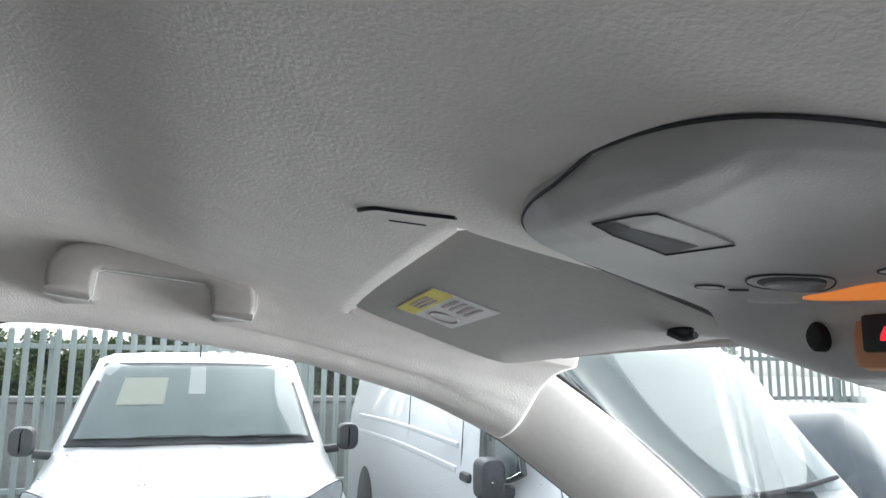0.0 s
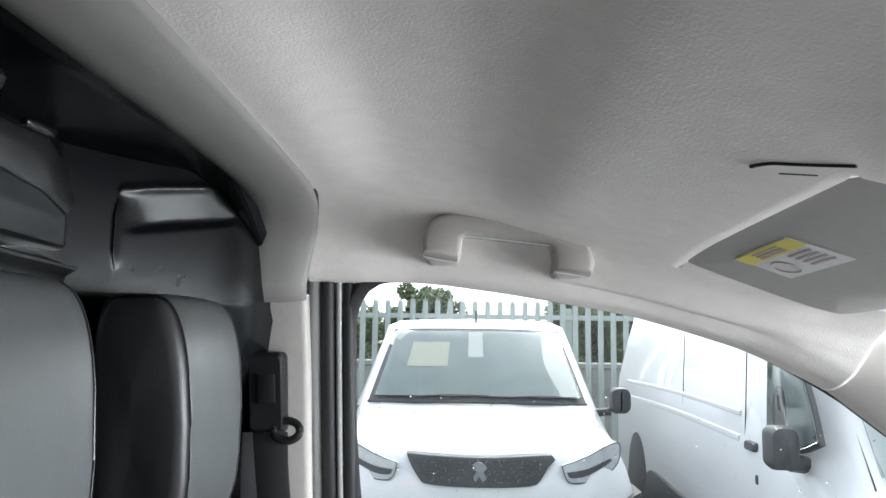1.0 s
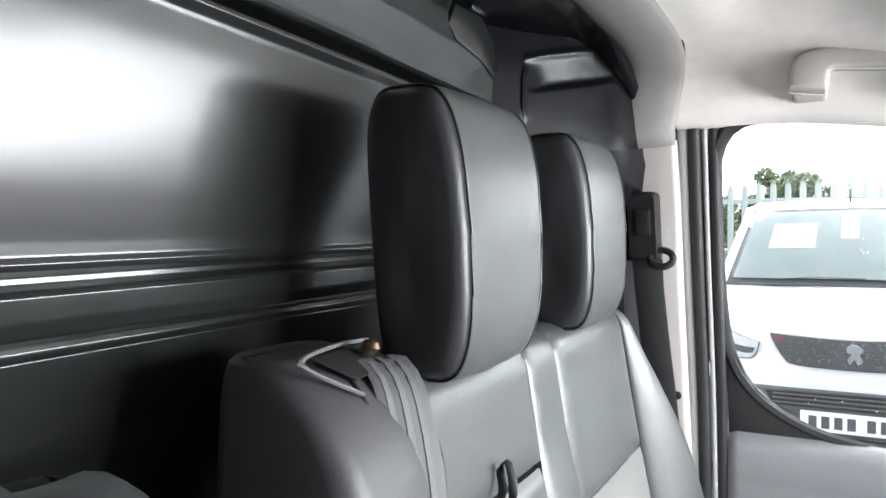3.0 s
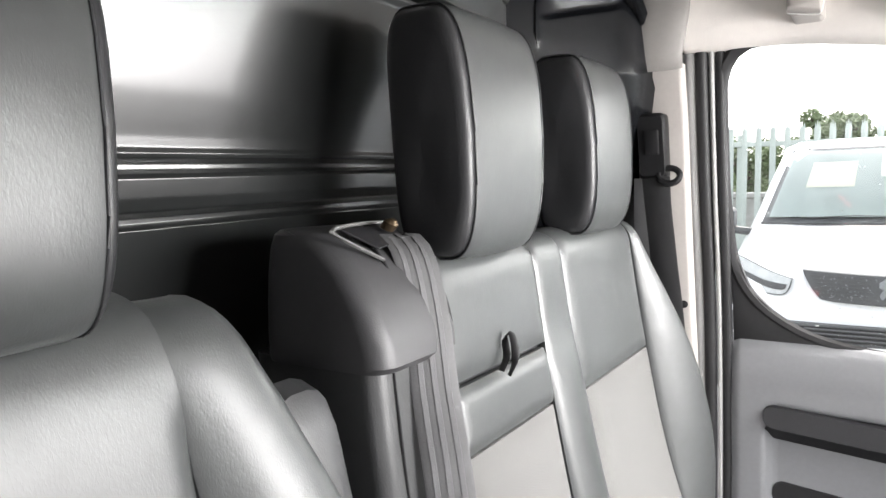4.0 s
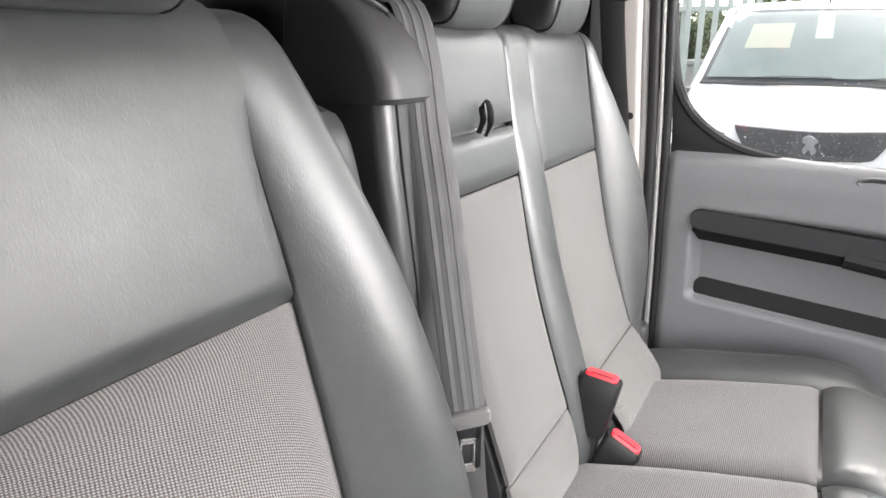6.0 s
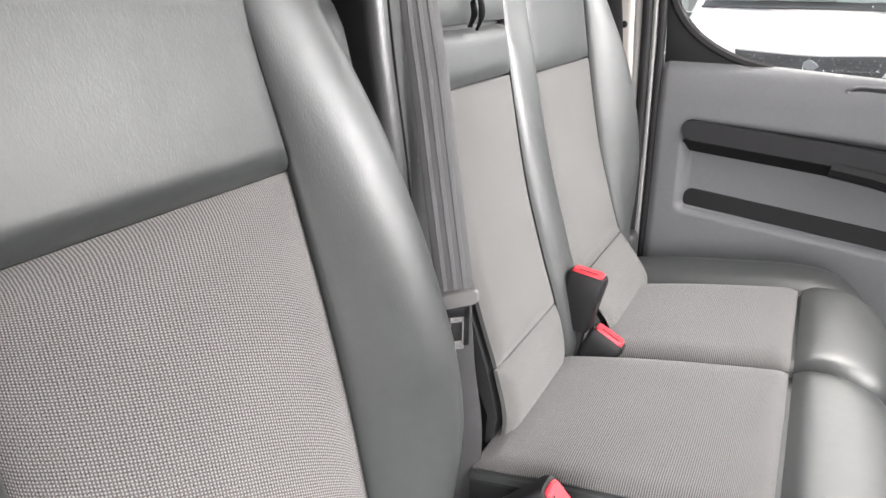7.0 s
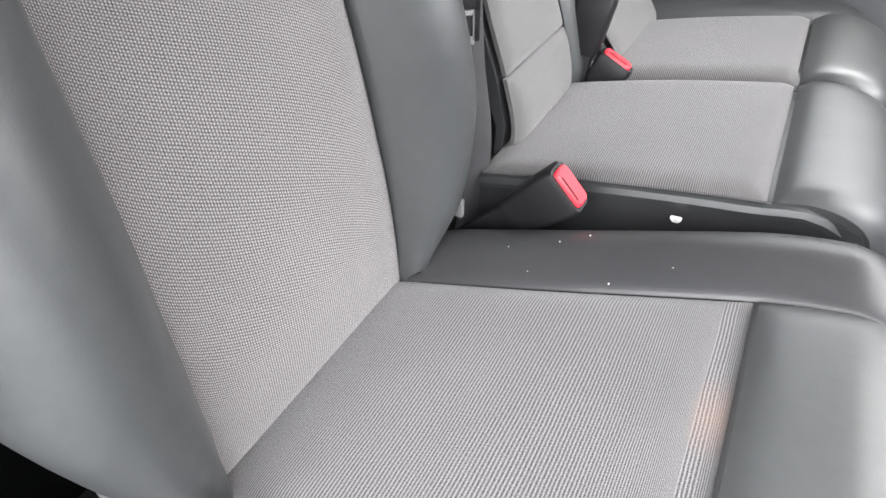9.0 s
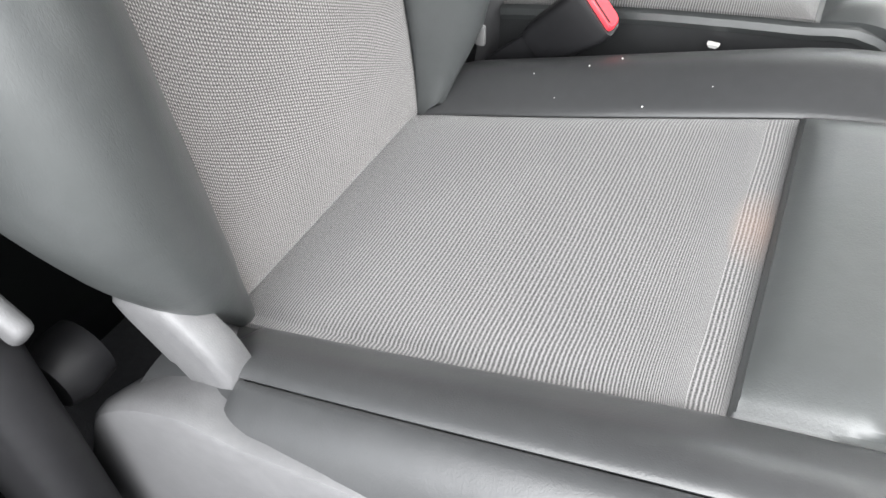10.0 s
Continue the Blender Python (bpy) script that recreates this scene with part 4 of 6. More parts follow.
    lever = [(0.12, 0.735), (0.30, 0.770), (0.33, 0.755), (0.32, 0.72), (0.14, 0.70)]
    part("height_lever", plate([(x, -0.744, z) for x, z in lever], 0.012, 0.004), PLASTIC_DARK, seat, "dark plastic adjusting lever")
    # the cover turns inwards to its lower rear edge
    cover = smooth_line([(-0.050, 0, 0.868), (-0.015, 0, 0.893), (0.022, 0, 0.903), (0.048, 0, 0.886), (0.071, 0, 0.858), (0.082, 0, 0.81), (0.078, 0, 0.755), (0.045, 0, 0.735), (0.005, 0, 0.752), (-0.035, 0, 0.80), (-0.050, 0, 0.868)], 56)[:-1]
    c = Vector((0.025, 0, 0.825))

    def turned_in(p):
        q = max(0.0, (-(p.x - 0.03) * 0.76 - (p.z - 0.84) * 0.65))
        return 14.0 * q * q

    part("recliner_cover", loft([[Vector((lerp(c.x, p.x, k), y + turned_in(Vector((lerp(c.x, p.x, k), 0, lerp(c.z, p.z, k)))), lerp(c.z, p.z, k))) for p in cover] for y, k in ((-0.676, 1.0), (-0.690, 1.0), (-0.697, 0.98), (-0.701, 0.93), (-0.702, 0.75), (-0.702, 0.5), (-0.702, 0.2))]), PLASTIC_BASE, seat, "light grey plastic recliner cover", sharp=0)
    part("recliner_knob", loft([[Vector((-0.085 + r * math.cos(a), y, 0.80 + r * math.sin(a))) for a in [2 * math.pi * k / 20 for k in range(20)]]
                                for r, y in ((0.03, -0.70), (0.032, -0.725), (0.026, -0.742), (0.01, -0.745))]), BLACK, seat, "black recliner knob")
    # armrest folded up against the inner side of the backrest
    edge = smooth_line([(-0.205, 0, 1.30), (-0.190, 0, 1.40), (-0.165, 0, 1.437), (-0.130, 0, 1.449), (-0.108, 0, 1.425), (-0.092, 0, 1.375), (-0.062, 0, 1.27), (-0.035, 0, 1.12), (-0.010, 0, 0.98), (-0.03, 0, 0.93), (-0.09, 0, 0.95), (-0.15, 0, 1.05), (-0.205, 0, 1.30)], 48)[:-1]
    c = Vector((-0.10, 0, 1.2))
    rings = [[Vector((lerp(c.x, p.x, k), y, lerp(c.z, p.z, k2))) for p in edge] for y, k, k2 in ((-0.214, 0.80, 0.95), (-0.208, 0.95, 0.985), (-0.196, 1.0, 1.0), (-0.176, 1.0, 1.0), (-0.164, 0.95, 0.985), (-0.158, 0.80, 0.95))]
    part("armrest", loft(rings), VINYL_SIDE, seat, "charcoal vinyl armrest folded upright")
    return seat


def bench_seat():
    seat = thing("double_passenger_seat", "grey vinyl double bench seat with ribbed cloth panels, two headrests", "seat")
    # one sweep for the back of both places: u is the distance across, v up
    keys = [(0.0, 0.030, 0.83), (0.06, 0.036, 0.885), (0.13, 0.019, 0.955), (0.22, -0.008, 1.035), (0.34, -0.042, 1.147), (0.46, -0.068, 1.264),
            (0.59, -0.092, 1.391), (0.67, -0.105, 1.470), (0.715, -0.113, 1.512), (0.74, -0.130, 1.530), (0.765, -0.160, 1.534), (0.79, -0.19, 1.52)]
    kx, kz = [(v, x) for v, x, z in keys], [(v, z) for v, x, z in keys]

    def back(u, v):
        x, z = curve_at(kx, v), curve_at(kz, v)
        b = 0.0
        y = u
        if 0.25 < u < 0.356:
            b = 0.020 * math.sin(math.pi * (u - 0.25) / 0.106) ** 0.8 * curve_at([(0.9, 0.8), (1.1, 1.0), (1.35, 0.5), (1.42, 0.0)], z)
        if u >= 0.352 and z < 0.965:
            b = 0.55 * (0.965 - z) * min(1.0, (u - 0.352) / 0.02)
        if u > 0.67:
            p = (u - 0.67) / 0.16
            f = curve_at([(0.83, 0.0), (0.90, 0.004), (0.96, 0.014), (1.02, 0.032), (1.09, 0.050), (1.17, 0.062), (1.26, 0.060), (1.33, 0.052), (1.41, 0.036), (1.47, 0.020), (1.53, 0.008)], z)
            w = curve_at([(0.83, 0.06), (0.90, 0.18), (0.96, 0.42), (1.02, 0.76), (1.09, 0.98), (1.17, 1.0), (1.26, 0.93), (1.33, 0.74), (1.41, 0.46), (1.46, 0.28), (1.51, 0.13), (1.54, 0.06)], z)
            y = 0.67 + 0.132 * w * curve_at([(0, 0), (0.25, 0.28), (0.5, 0.68), (0.75, 0.96), (0.9, 1.0), (1.0, 0.96)], p)
            b = f * curve_at([(0, 0), (0.25, 0.6), (0.5, 1.0), (0.72, 0.6), (0.88, -0.3), (1.0, -1.2)], p)
        return Vector((x + b, y, z))

    br = new("backrest")
    br.parent = seat
    us = [0.0 + 0.83 * k / 60 for k in range(61)]
    part("core", body_core(back, us, [0.0, 0.06, 0.13, 0.22, 0.34, 0.46, 0.59, 0.67, 0.715, 0.74, 0.765, 0.785], 0.1,
                           lambda v: curve_at([(0, -0.10), (0.4, -0.18), (0.7, -0.215), (0.8, -0.20)], v), rim=0.014), VINYL_SIDE, br, "charcoal vinyl seat shell")
    part("fold_panel", pad(back, 0.006, 0.248, 0.135, 0.515, puff=0.008, soft=0.03, deep=0.006, nu=24, nv=36), FABRIC_BENCH, br, "grey ribbed cloth fold-down panel")
    part("fold_panel_head", pad(back, 0.006, 0.248, 0.518, 0.592, puff=0.010, soft=0.02, deep=0.008, nu=24, nv=14), VINYL, br, "grey vinyl strip over the fold-down panel")
    part("lumbar_panel", pad(back, 0.004, 0.250, 0.02, 0.131, puff=0.012, soft=0.03, deep=0.006, nu=20, nv=14), FABRIC_BENCH, br)
    part("upper_panel", pad(back, 0.002, 0.256, 0.597, 0.78, puff=0.006, soft=0.025, deep=0.010, nu=24, nv=24), VINYL, br, "grey vinyl upper panel")
    part("middle_bolster", pad(back, lambda v: 0.252 + 0.006 * max(0.0, min(1.0, (v - 0.57) / 0.05)), 0.351, 0.02, 0.78, puff=0.004, soft=0.016, deep=0.008, nu=18, nv=60), VINYL, br)
    part("centre_panel", pad(back, 0.354, 0.670, 0.132, 0.505, puff=0.008, soft=0.04, deep=0.006, nu=28, nv=40), FABRIC_BENCH, br, "grey ribbed cloth panel")
    part("lumbar_panel", pad(back, 0.372, 0.670, 0.015, 0.130, puff=0.006, soft=0.03, deep=0.004, nu=22, nv=14), FABRIC_BENCH, br)
    part("upper_panel", pad(back, 0.3505, 0.670, 0.508, 0.78, puff=0.006, soft=0.025, deep=0.008, nu=26, nv=30), VINYL, br, "grey vinyl upper panel")
    part("side_bolster", pad(back, 0.672, 0.828, 0.0, 0.775, puff=0.004, soft=0.015, deep=0.006, nu=26, nv=52), VINYL, br, "grey vinyl side bolster")
    tab = [(-0.072, 0.106, 1.392), (-0.068, 0.112, 1.408), (-0.072, 0.120, 1.425), (-0.080, 0.126, 1.437), (-0.086, 0.124, 1.428), (-0.080, 0.116, 1.412), (-0.082, 0.106, 1.396)]
    part("pull_tab", tube(smooth_line(tab, 20), 0.0045, 8, flat=0.35), BLACK, br, "black webbing pull tab")

    # belt tower on the inner side: vinyl-covered pillar with a moulded cap
    def tower(z):
        x = curve_at([(0.80, -0.09), (0.95, -0.075), (1.08, -0.060), (1.2, -0.058), (1.45, -0.088)], z)
        return x

    rings = []
    for z in (0.80, 0.95, 1.1, 1.25, 1.38, 1.45):
        x = tower(z)
        r = 0.018
        ring = []
        for cx2, cy2, s in ((x - r, -0.018 - r, 0), (x - 0.15 + r, -0.018 - r, 90), (x - 0.15 + r, -0.124 + r, 180), (x - r, -0.124 + r, 270)):
            for k in range(6):
                a = radians(s + 90 * k / 5)
                ring.append(Vector((cx2 + r * math.cos(a), cy2 + r * math.sin(a), z)))
        rings.append(ring)
    tow = part("belt_tower", loft(rings), VINYL_SIDE, seat, "charcoal vinyl belt tower")
    part("seam", tube(smooth_line([(tower(z) + 0.001, -0.098, z) for z in (0.9, 1.05, 1.2, 1.35, 1.445)], 16), 0.0014, 6), BLACK, tow)
    cap = new("belt_tower_cap")
    cap.parent = seat
    rings = []
    for k, (z, g) in enumerate(((1.446, 0.004), (1.452, 0.010), (1.47, 0.012), (1.50, 0.010), (1.53, 0.004), (1.552, -0.006), (1.564, -0.020), (1.568, -0.04))):
        xf = curve_at([(1.446, -0.080), (1.49, -0.092), (1.53, -0.110), (1.568, -0.135)], z)
        xb = -0.215
        y0, y1 = -0.130, -0.002
        r = 0.022
        ring = []
        for cx2, cy2, s in ((xf + g - r, y1 + g * 0.4 - r, 0), (xb + r, y1 + g * 0.4 - r, 90), (xb + r, y0 - g * 0.4 + r, 180), (xf + g - r, y0 - g * 0.4 + r, 270)):
            for q in range(6):
                a = radians(s + 90 * q / 5)
                ring.append(Vector((cx2 + r * math.cos(a), cy2 + r * math.sin(a), z)))
        rings.append(ring)
    part("cap_shell", loft(rings), PLASTIC_DARK, cap, "dark grey moulded belt-guide cap")
    for slot in ([(-0.126, -0.070, 1.549), (-0.112, -0.072, 1.534), (-0.096, -0.076, 1.508), (-0.082, -0.080, 1.476), (-0.075, -0.084, 1.452)], [(-0.140, 0.004, 1.552), (-0.118, 0.006, 1.534), (-0.098, 0.004, 1.505), (-0.084, -0.002, 1.476), (-0.076, -0.010, 1.452)]):
        part("slot_rim", tube(smooth_line(slot, 22), 0.0022, 6), BLACK, cap)
    part("opening_lip", tube(smooth_line([(-0.112, -0.074, 1.540), (-0.128, -0.112, 1.561), (-0.140, -0.112, 1.570), (-0.152, -0.050, 1.572), (-0.150, -0.012, 1.571)], 24), 0.0030, 6, flat=0.6), TONGUE, cap, "pale lip round the belt opening")
    # black plate laid on the closed cap paints the dark of the opening
    part("belt_opening_shade", plate([(-0.142, -0.098, 1.5695), (-0.150, -0.016, 1.5695), (-0.124, -0.014, 1.5555), (-0.118, -0.072, 1.5505)], 0.002, 0.0006), BLACK, cap, "black plate painting the dark belt opening")
    part("screw", loft([[Vector((-0.132 + r * math.cos(a) + d, -0.040 + r * math.sin(a), 1.5665 - 0.5 * r * math.cos(a) + d)) for a in [2 * math.pi * k / 12 for k in range(12)]] for r, d in ((0.007, 0.0), (0.007, 0.006), (0.003, 0.009))]),
         BRASS, cap, "dark bronze screw")

    headrest(seat, 0.1155, 1.661, -0.1265, w=0.196, h=0.268, d=0.090, lean=0.04)
    headrest(seat, 0.4905, 1.661, -0.1315, w=0.194, h=0.268, d=0.090, lean=0.04)

    # two cushions
    cx = [(0.0, 0.0), (0.04, 0.036), (0.20, 0.192), (0.385, 0.372), (0.46, 0.446), (0.52, 0.50), (0.56, 0.522), (0.61, 0.530), (0.68, 0.522)]
    cz = [(0.0, 0.845), (0.04, 0.855), (0.20, 0.888), (0.385, 0.916), (0.46, 0.922), (0.52, 0.905), (0.56, 0.872), (0.61, 0.825), (0.68, 0.76)]

    def cushion_of(y0, y1, right_round, left_round, pinch):
        yc, half = (y0 + y1) / 2, (y1 - y0) / 2

        def surf(u, v):
            x, z = curve_at(cx, v), curve_at(cz, v)
            y = yc - u + pinch * max(0.0, 1 - v / 0.385) * max(0.0, u / half) ** 3
            drop = 0.0
            edge = half - abs(u)
            rnd = right_round if u > 0 else left_round
            if edge < 0.045:
                q = 1 - max(edge, 0) / 0.045
                drop = rnd * q * q
            front = max(0.0, v - 0.40) / 0.3
            return Vector((x - 0.05 * front * (abs(u) / half) ** 4, y, z - drop))

        return surf, half

    for y0, y1, rr, lr, pinch in ((-0.099, 0.283, 0.003, 0.010, 0.034), (0.287, 0.634, 0.010, 0.012, 0.0)):
        surf, half = cushion_of(y0, y1, rr, lr, pinch)
        cu = new("seat_cushion")
        cu.parent = seat
        part("centre_panel", pad(surf, -half, half, 0.03, 0.388, puff=0.007, soft=0.035, deep=0.003, nu=30, nv=34), FABRIC, cu, "grey ribbed cloth panel")
        part("front_roll", pad(surf, -half, half, 0.392, 0.675, puff=0.010, soft=0.03, deep=0.010, nu=30, nv=34), VINYL, cu, "grey vinyl front roll")
        rings = []
        for v in (0.0, 0.05, 0.2, 0.385, 0.46, 0.52, 0.56, 0.61, 0.675):
            top = [surf(u, v) - Vector((0, 0, 0.008)) for u in [-half + 2 * half * k / 20 for k in range(21)]]
            rings.append(top + [Vector((p.x, p.y, 0.745)) for p in (top[-1], top[10], top[0])])
        part("core", loft(rings), VINYL_SIDE, cu, "charcoal vinyl cushion side")
        if y0 < 0:
            hem = smooth_line([surf(half, v) + Vector((0, 0.002, -0.014)) for v in (0.03, 0.1, 0.2, 0.3, 0.38, 0.44)] + [surf(half * 0.93, 0.50) + Vector((0, 0, -0.030))], 24)
            part("hem", tube(hem, 0.010, 8, flat=1.0), VINYL, cu, "grey vinyl hem")
    # raised moulded part between the outer cushion and the door
    edge = smooth_line([(0.03, 0.0, 0.868), (0.08, 0.0, 0.882), (0.16, 0.0, 0.896), (0.25, 0.0, 0.907), (0.36, 0.0, 0.920), (0.43, 0.0, 0.918), (0.475, 0.0, 0.898), (0.505, 0.0, 0.862), (0.520, 0.0, 0.81), (0.522, 0.0, 0.74)], 36)
    rings = [[Vector((p.x - back_off, y, p.z - dz)) for p in edge] for y, dz, back_off in ((0.630, 0.060, 0.0), (0.636, 0.024, 0.0), (0.648, 0.014, 0.0), (0.690, 0.006, 0.0), (0.735, 0.0, 0.004), (0.765, 0.006, 0.012), (0.784, 0.022, 0.026), (0.790, 0.06, 0.04))]
    part("cushion_edge", loft([r + [Vector((0.48, r[0].y, 0.72)), Vector((0.03, r[0].y, 0.72))] for r in rings]), VINYL, seat, "grey vinyl outer edge of the cushion")
    part("base", rbox((0.02, -0.098, 0.48), (0.46, 0.70, 0.76), 0.015), PLASTIC_DARK, seat, "dark grey plastic seat box")
    part("hinge_cover", rbox((-0.02, 0.745, 0.84), (0.040, 0.80, 0.925), 0.014, 3), PLASTIC_DARK, seat, "dark plastic hinge cover")
    part("base_bolt", loft([[Vector((0.286 + (1.5 + 0.4 * math.sin(3 * a)) * r * math.cos(a), y, 0.866 + (0.9 + 0.3 * math.cos(2 * a)) * r * math.sin(a))) for a in [2 * math.pi * k / 12 for k in range(12)]]
                            for r, y in ((0.0042, -0.100), (0.0042, -0.1065), (0.0030, -0.108))]), LABEL_WHITE, seat, "white scuffed bolt cover")
    return seat


def ribbon(points, width_dirs, w, thick, mat, name, parent, label=""):
    """A strap along points; width_dirs gives the direction across at each."""
    bm = bmesh.new()
    pts = points
    rings = []
    for i, p in enumerate(pts):
        a, b = pts[max(i - 1, 0)], pts[min(i + 1, len(pts) - 1)]
        d = (b - a).normalized()
        s = Vector(width_dirs(i / (len(pts) - 1)))
        s = (s - d * s.dot(d)).normalized()
        nrm = s.cross(d)
        rings.append([p + s * w / 2 * k + nrm * t for k, t in ((-1, 0), (-0.9, thick), (-0.5, thick * 1.2), (-0.46, thick * 0.5), (-0.06, thick * 0.5), (0, thick * 1.2), (0.06, thick * 0.5),
                                                               (0.46, thick * 0.5), (0.5, thick * 1.2), (0.9, thick), (1, 0), (0.9, -thick), (-0.9, -thick))])
    loft(rings, bm)
    return part(name, bm, mat, parent, label)


def buckle(name, at, tilt, lean, label, tall=0.085, stalk=0.10):
    """A seat-belt buckle: dark body, red press button on top, webbing stalk."""
    b = thing(name, label, "seat belt buckle", group="seat belt buckles")
    rings = []
    for z, sx, sy in ((0.0, 0.020, 0.013), (0.01, 0.024, 0.015), (tall * 0.6, 0.027, 0.0165), (tall - 0.006, 0.029, 0.0175), (tall, 0.027, 0.0155)):
        rings.append([Vector((a, c, z)) for a, c in rounded(2 * sx, 2 * sy, 0.007, 4)])
    part("body", loft(rings), BLACK, b, "black plastic body")
    part("button", loft([[Vector((a, c, z)) for a, c in rounded(0.046 * k, 0.024 * k, 0.005, 4)] for z, k in ((tall - 0.004, 1.0), (tall + 0.003, 1.0), (tall + 0.005, 0.9))]), RED, b, "red press button")
    part("slot", loft([[Vector((a, c - 0.009, z)) for a, c in rounded(0.030, 0.0016, 0.0005, 2)] for z in (tall + 0.002, tall + 0.0060)]), BLACK, b)
    part("stalk", loft([[Vector((a, c, z)) for a, c in rounded(0.034 * k, 0.010, 0.004, 3)] for z, k in ((0.006, 1.0), (-stalk * 0.5, 1.0), (-stalk, 0.9))]), BLACK, b)
    b.matrix_world = Matrix.Translation(at) @ pose(0, 0, 0, lean, tilt, 0) @ Matrix.Scale(1.12, 4)
    return b


def seat_belts():
    # belt of the middle place, out of the tower cap and down to the floor
    belt = thing("middle_seat_belt", "dark grey webbing seat belt hanging down from the belt tower", "seat belt")
    line = smooth_line([(-0.150, -0.030, 1.545), (-0.128, -0.031, 1.560), (-0.104, -0.036, 1.542), (-0.084, -0.046, 1.490), (-0.068, -0.058, 1.42), (-0.050, -0.066, 1.34), (-0.028, -0.077, 1.23), (-0.002, -0.091, 1.108)], 40)

    def across(k):
        q = min(1.0, k / 0.45)
        return (lerp(0.35, 0.74, q), lerp(0.94, 0.67, q), 0.0)

    web = ribbon(line, across, 0.046, 0.0011, WEB, "webbing", belt, "grey striped webbing")
    for off in (-0.0125, 0.0, 0.0125):
        ribbon([p + Vector(across(i / 39)) * off + Vector((0.0008, -0.0010, 0.0006)) for i, p in enumerate(line)], across, 0.0055, 0.0004, WEB_STRIPE, "stripe", web)
    # tongue: a pale moulded head with the strap through it, and a black-cased steel latch below
    turn_to = pose(0.0, -0.093, 1.098, 0, 0, 42)
    head = loft([[Vector((a, d, c + 0.10 * a)) for a, c in rounded(0.055 * k, 0.019 * k, 0.006, 4)] for d, k in ((-0.006, 0.90), (-0.004, 1.0), (0.004, 1.0), (0.006, 0.90))])
    head.transform(turn_to)
    tong = part("tongue", head, TONGUE, belt, "pale grey plastic tongue head")
    bm = bmesh.new()
    for lo, hi in (((-0.017, -0.004, -0.062), (-0.008, 0.003, -0.008)), ((0.008, -0.004, -0.062), (0.017, 0.003, -0.008)), ((-0.017, -0.004, -0.026), (0.017, 0.003, -0.006))):
        rbox(lo, hi, 0.002, 2, bm)
    bm.transform(turn_to)
    part("latch_case", bm, BLACK, tong, "black plastic case of the latch")
    bm = bmesh.new()
    for lo, hi in (((-0.010, -0.005, -0.060), (-0.006, 0.001, -0.022)), ((0.006, -0.005, -0.060), (0.010, 0.001, -0.022)), ((-0.010, -0.005, -0.066), (0.010, 0.001, -0.054)), ((-0.010, -0.005, -0.030), (0.010, 0.001, -0.022))):
        rbox(lo, hi, 0.0012, 1, bm)
    bm.transform(turn_to)
    part("latch_plate", bm, CHROME, tong, "steel latch plate with a square hole")
    line = smooth_line([(-0.004, -0.086, 1.10), (0.000, -0.078, 1.00), (0.010, -0.070, 0.90), (0.006, -0.072, 0.80), (-0.01, -0.08, 0.68)], 24)
    ribbon(line, lambda k: (0.7, 0.7, 0.0), 0.040, 0.0011, WEB, "lap_webbing", belt)
    part("anchor", rbox((0.036, -0.200, 0.855), (0.048, -0.192, 0.880), 0.003, 2), TONGUE, belt, "pale anchor clip")

    # belt of the outer place, from the guide on the pillar
    belt = thing("outer_seat_belt", "dark webbing seat belt hanging from the guide on the door pillar", "seat belt")
    rings = []
    for dx, k in ((0.0, 0.9), (0.008, 1.0), (0.036, 1.0), (0.044, 0.9)):
        rings.append([Vector((-0.086 + a, 0.765 - dx - c * 0.24, 1.668 + c)) for a, c in rounded(0.050 * k, 0.118 * k, 0.008, 4)])
    part("guide_cover", loft(rings), BLACK, belt, "black plastic height-adjuster cover")
    part("guide_button", loft([[Vector((-0.084 + a, 0.720 - dx - c * 0.24, 1.675 + c)) for a, c in rounded(0.026 * k, 0.044 * k, 0.003, 3)] for dx, k in ((0.0, 1.0), (0.004, 1.0), (0.005, 0.9))]), BLACK, belt)
    ring = [(-0.056 + 0.019 * math.cos(a), 0.736 + 0.004 * math.sin(a), 1.614 + 0.014 * math.sin(a)) for a in [2 * math.pi * k / 20 for k in range(20)]]
    part("guide_ring", tube(ring, 0.0060, 8, closed=True), BLACK, belt, "black plastic guide ring")
    line = smooth_line([(-0.082, 0.738, 1.615), (-0.082, 0.750, 1.56), (-0.075, 0.773, 1.45), (-0.066, 0.796, 1.33), (-0.058, 0.815, 1.15), (-0.045, 0.83, 0.95), (-0.04, 0.835, 0.80)], 34)
    ribbon(line, lambda k: (1.0, -0.25, 0.0), 0.060, 0.0012, WEB, "webbing", belt, "charcoal striped webbing")
    line = smooth_line([(-0.100, 0.748, 1.61), (-0.104, 0.768, 1.5), (-0.098, 0.792, 1.38), (-0.085, 0.815, 1.2), (-0.07, 0.83, 1.0)], 24)
    ribbon(line, lambda k: (1.0, 0.3, 0.0), 0.046, 0.0012, WEB, "return_webbing", belt)


driver_seat()
bench_seat()
seat_belts()
buckle("seat_belt_buckle", (0.045, 0.285, 0.905), 8, -6, "black seat belt buckle with red button standing between the passenger places", tall=0.088)
buckle("seat_belt_buckle", (0.075, 0.285, 0.845), 28, -8, "black seat belt buckle with red button leaning on the bench", tall=0.055)
buckle("seat_belt_buckle", (0.095, -0.150, 0.845), 48, 4, "black seat belt buckle with red button beside the driver's cushion", tall=0.085)


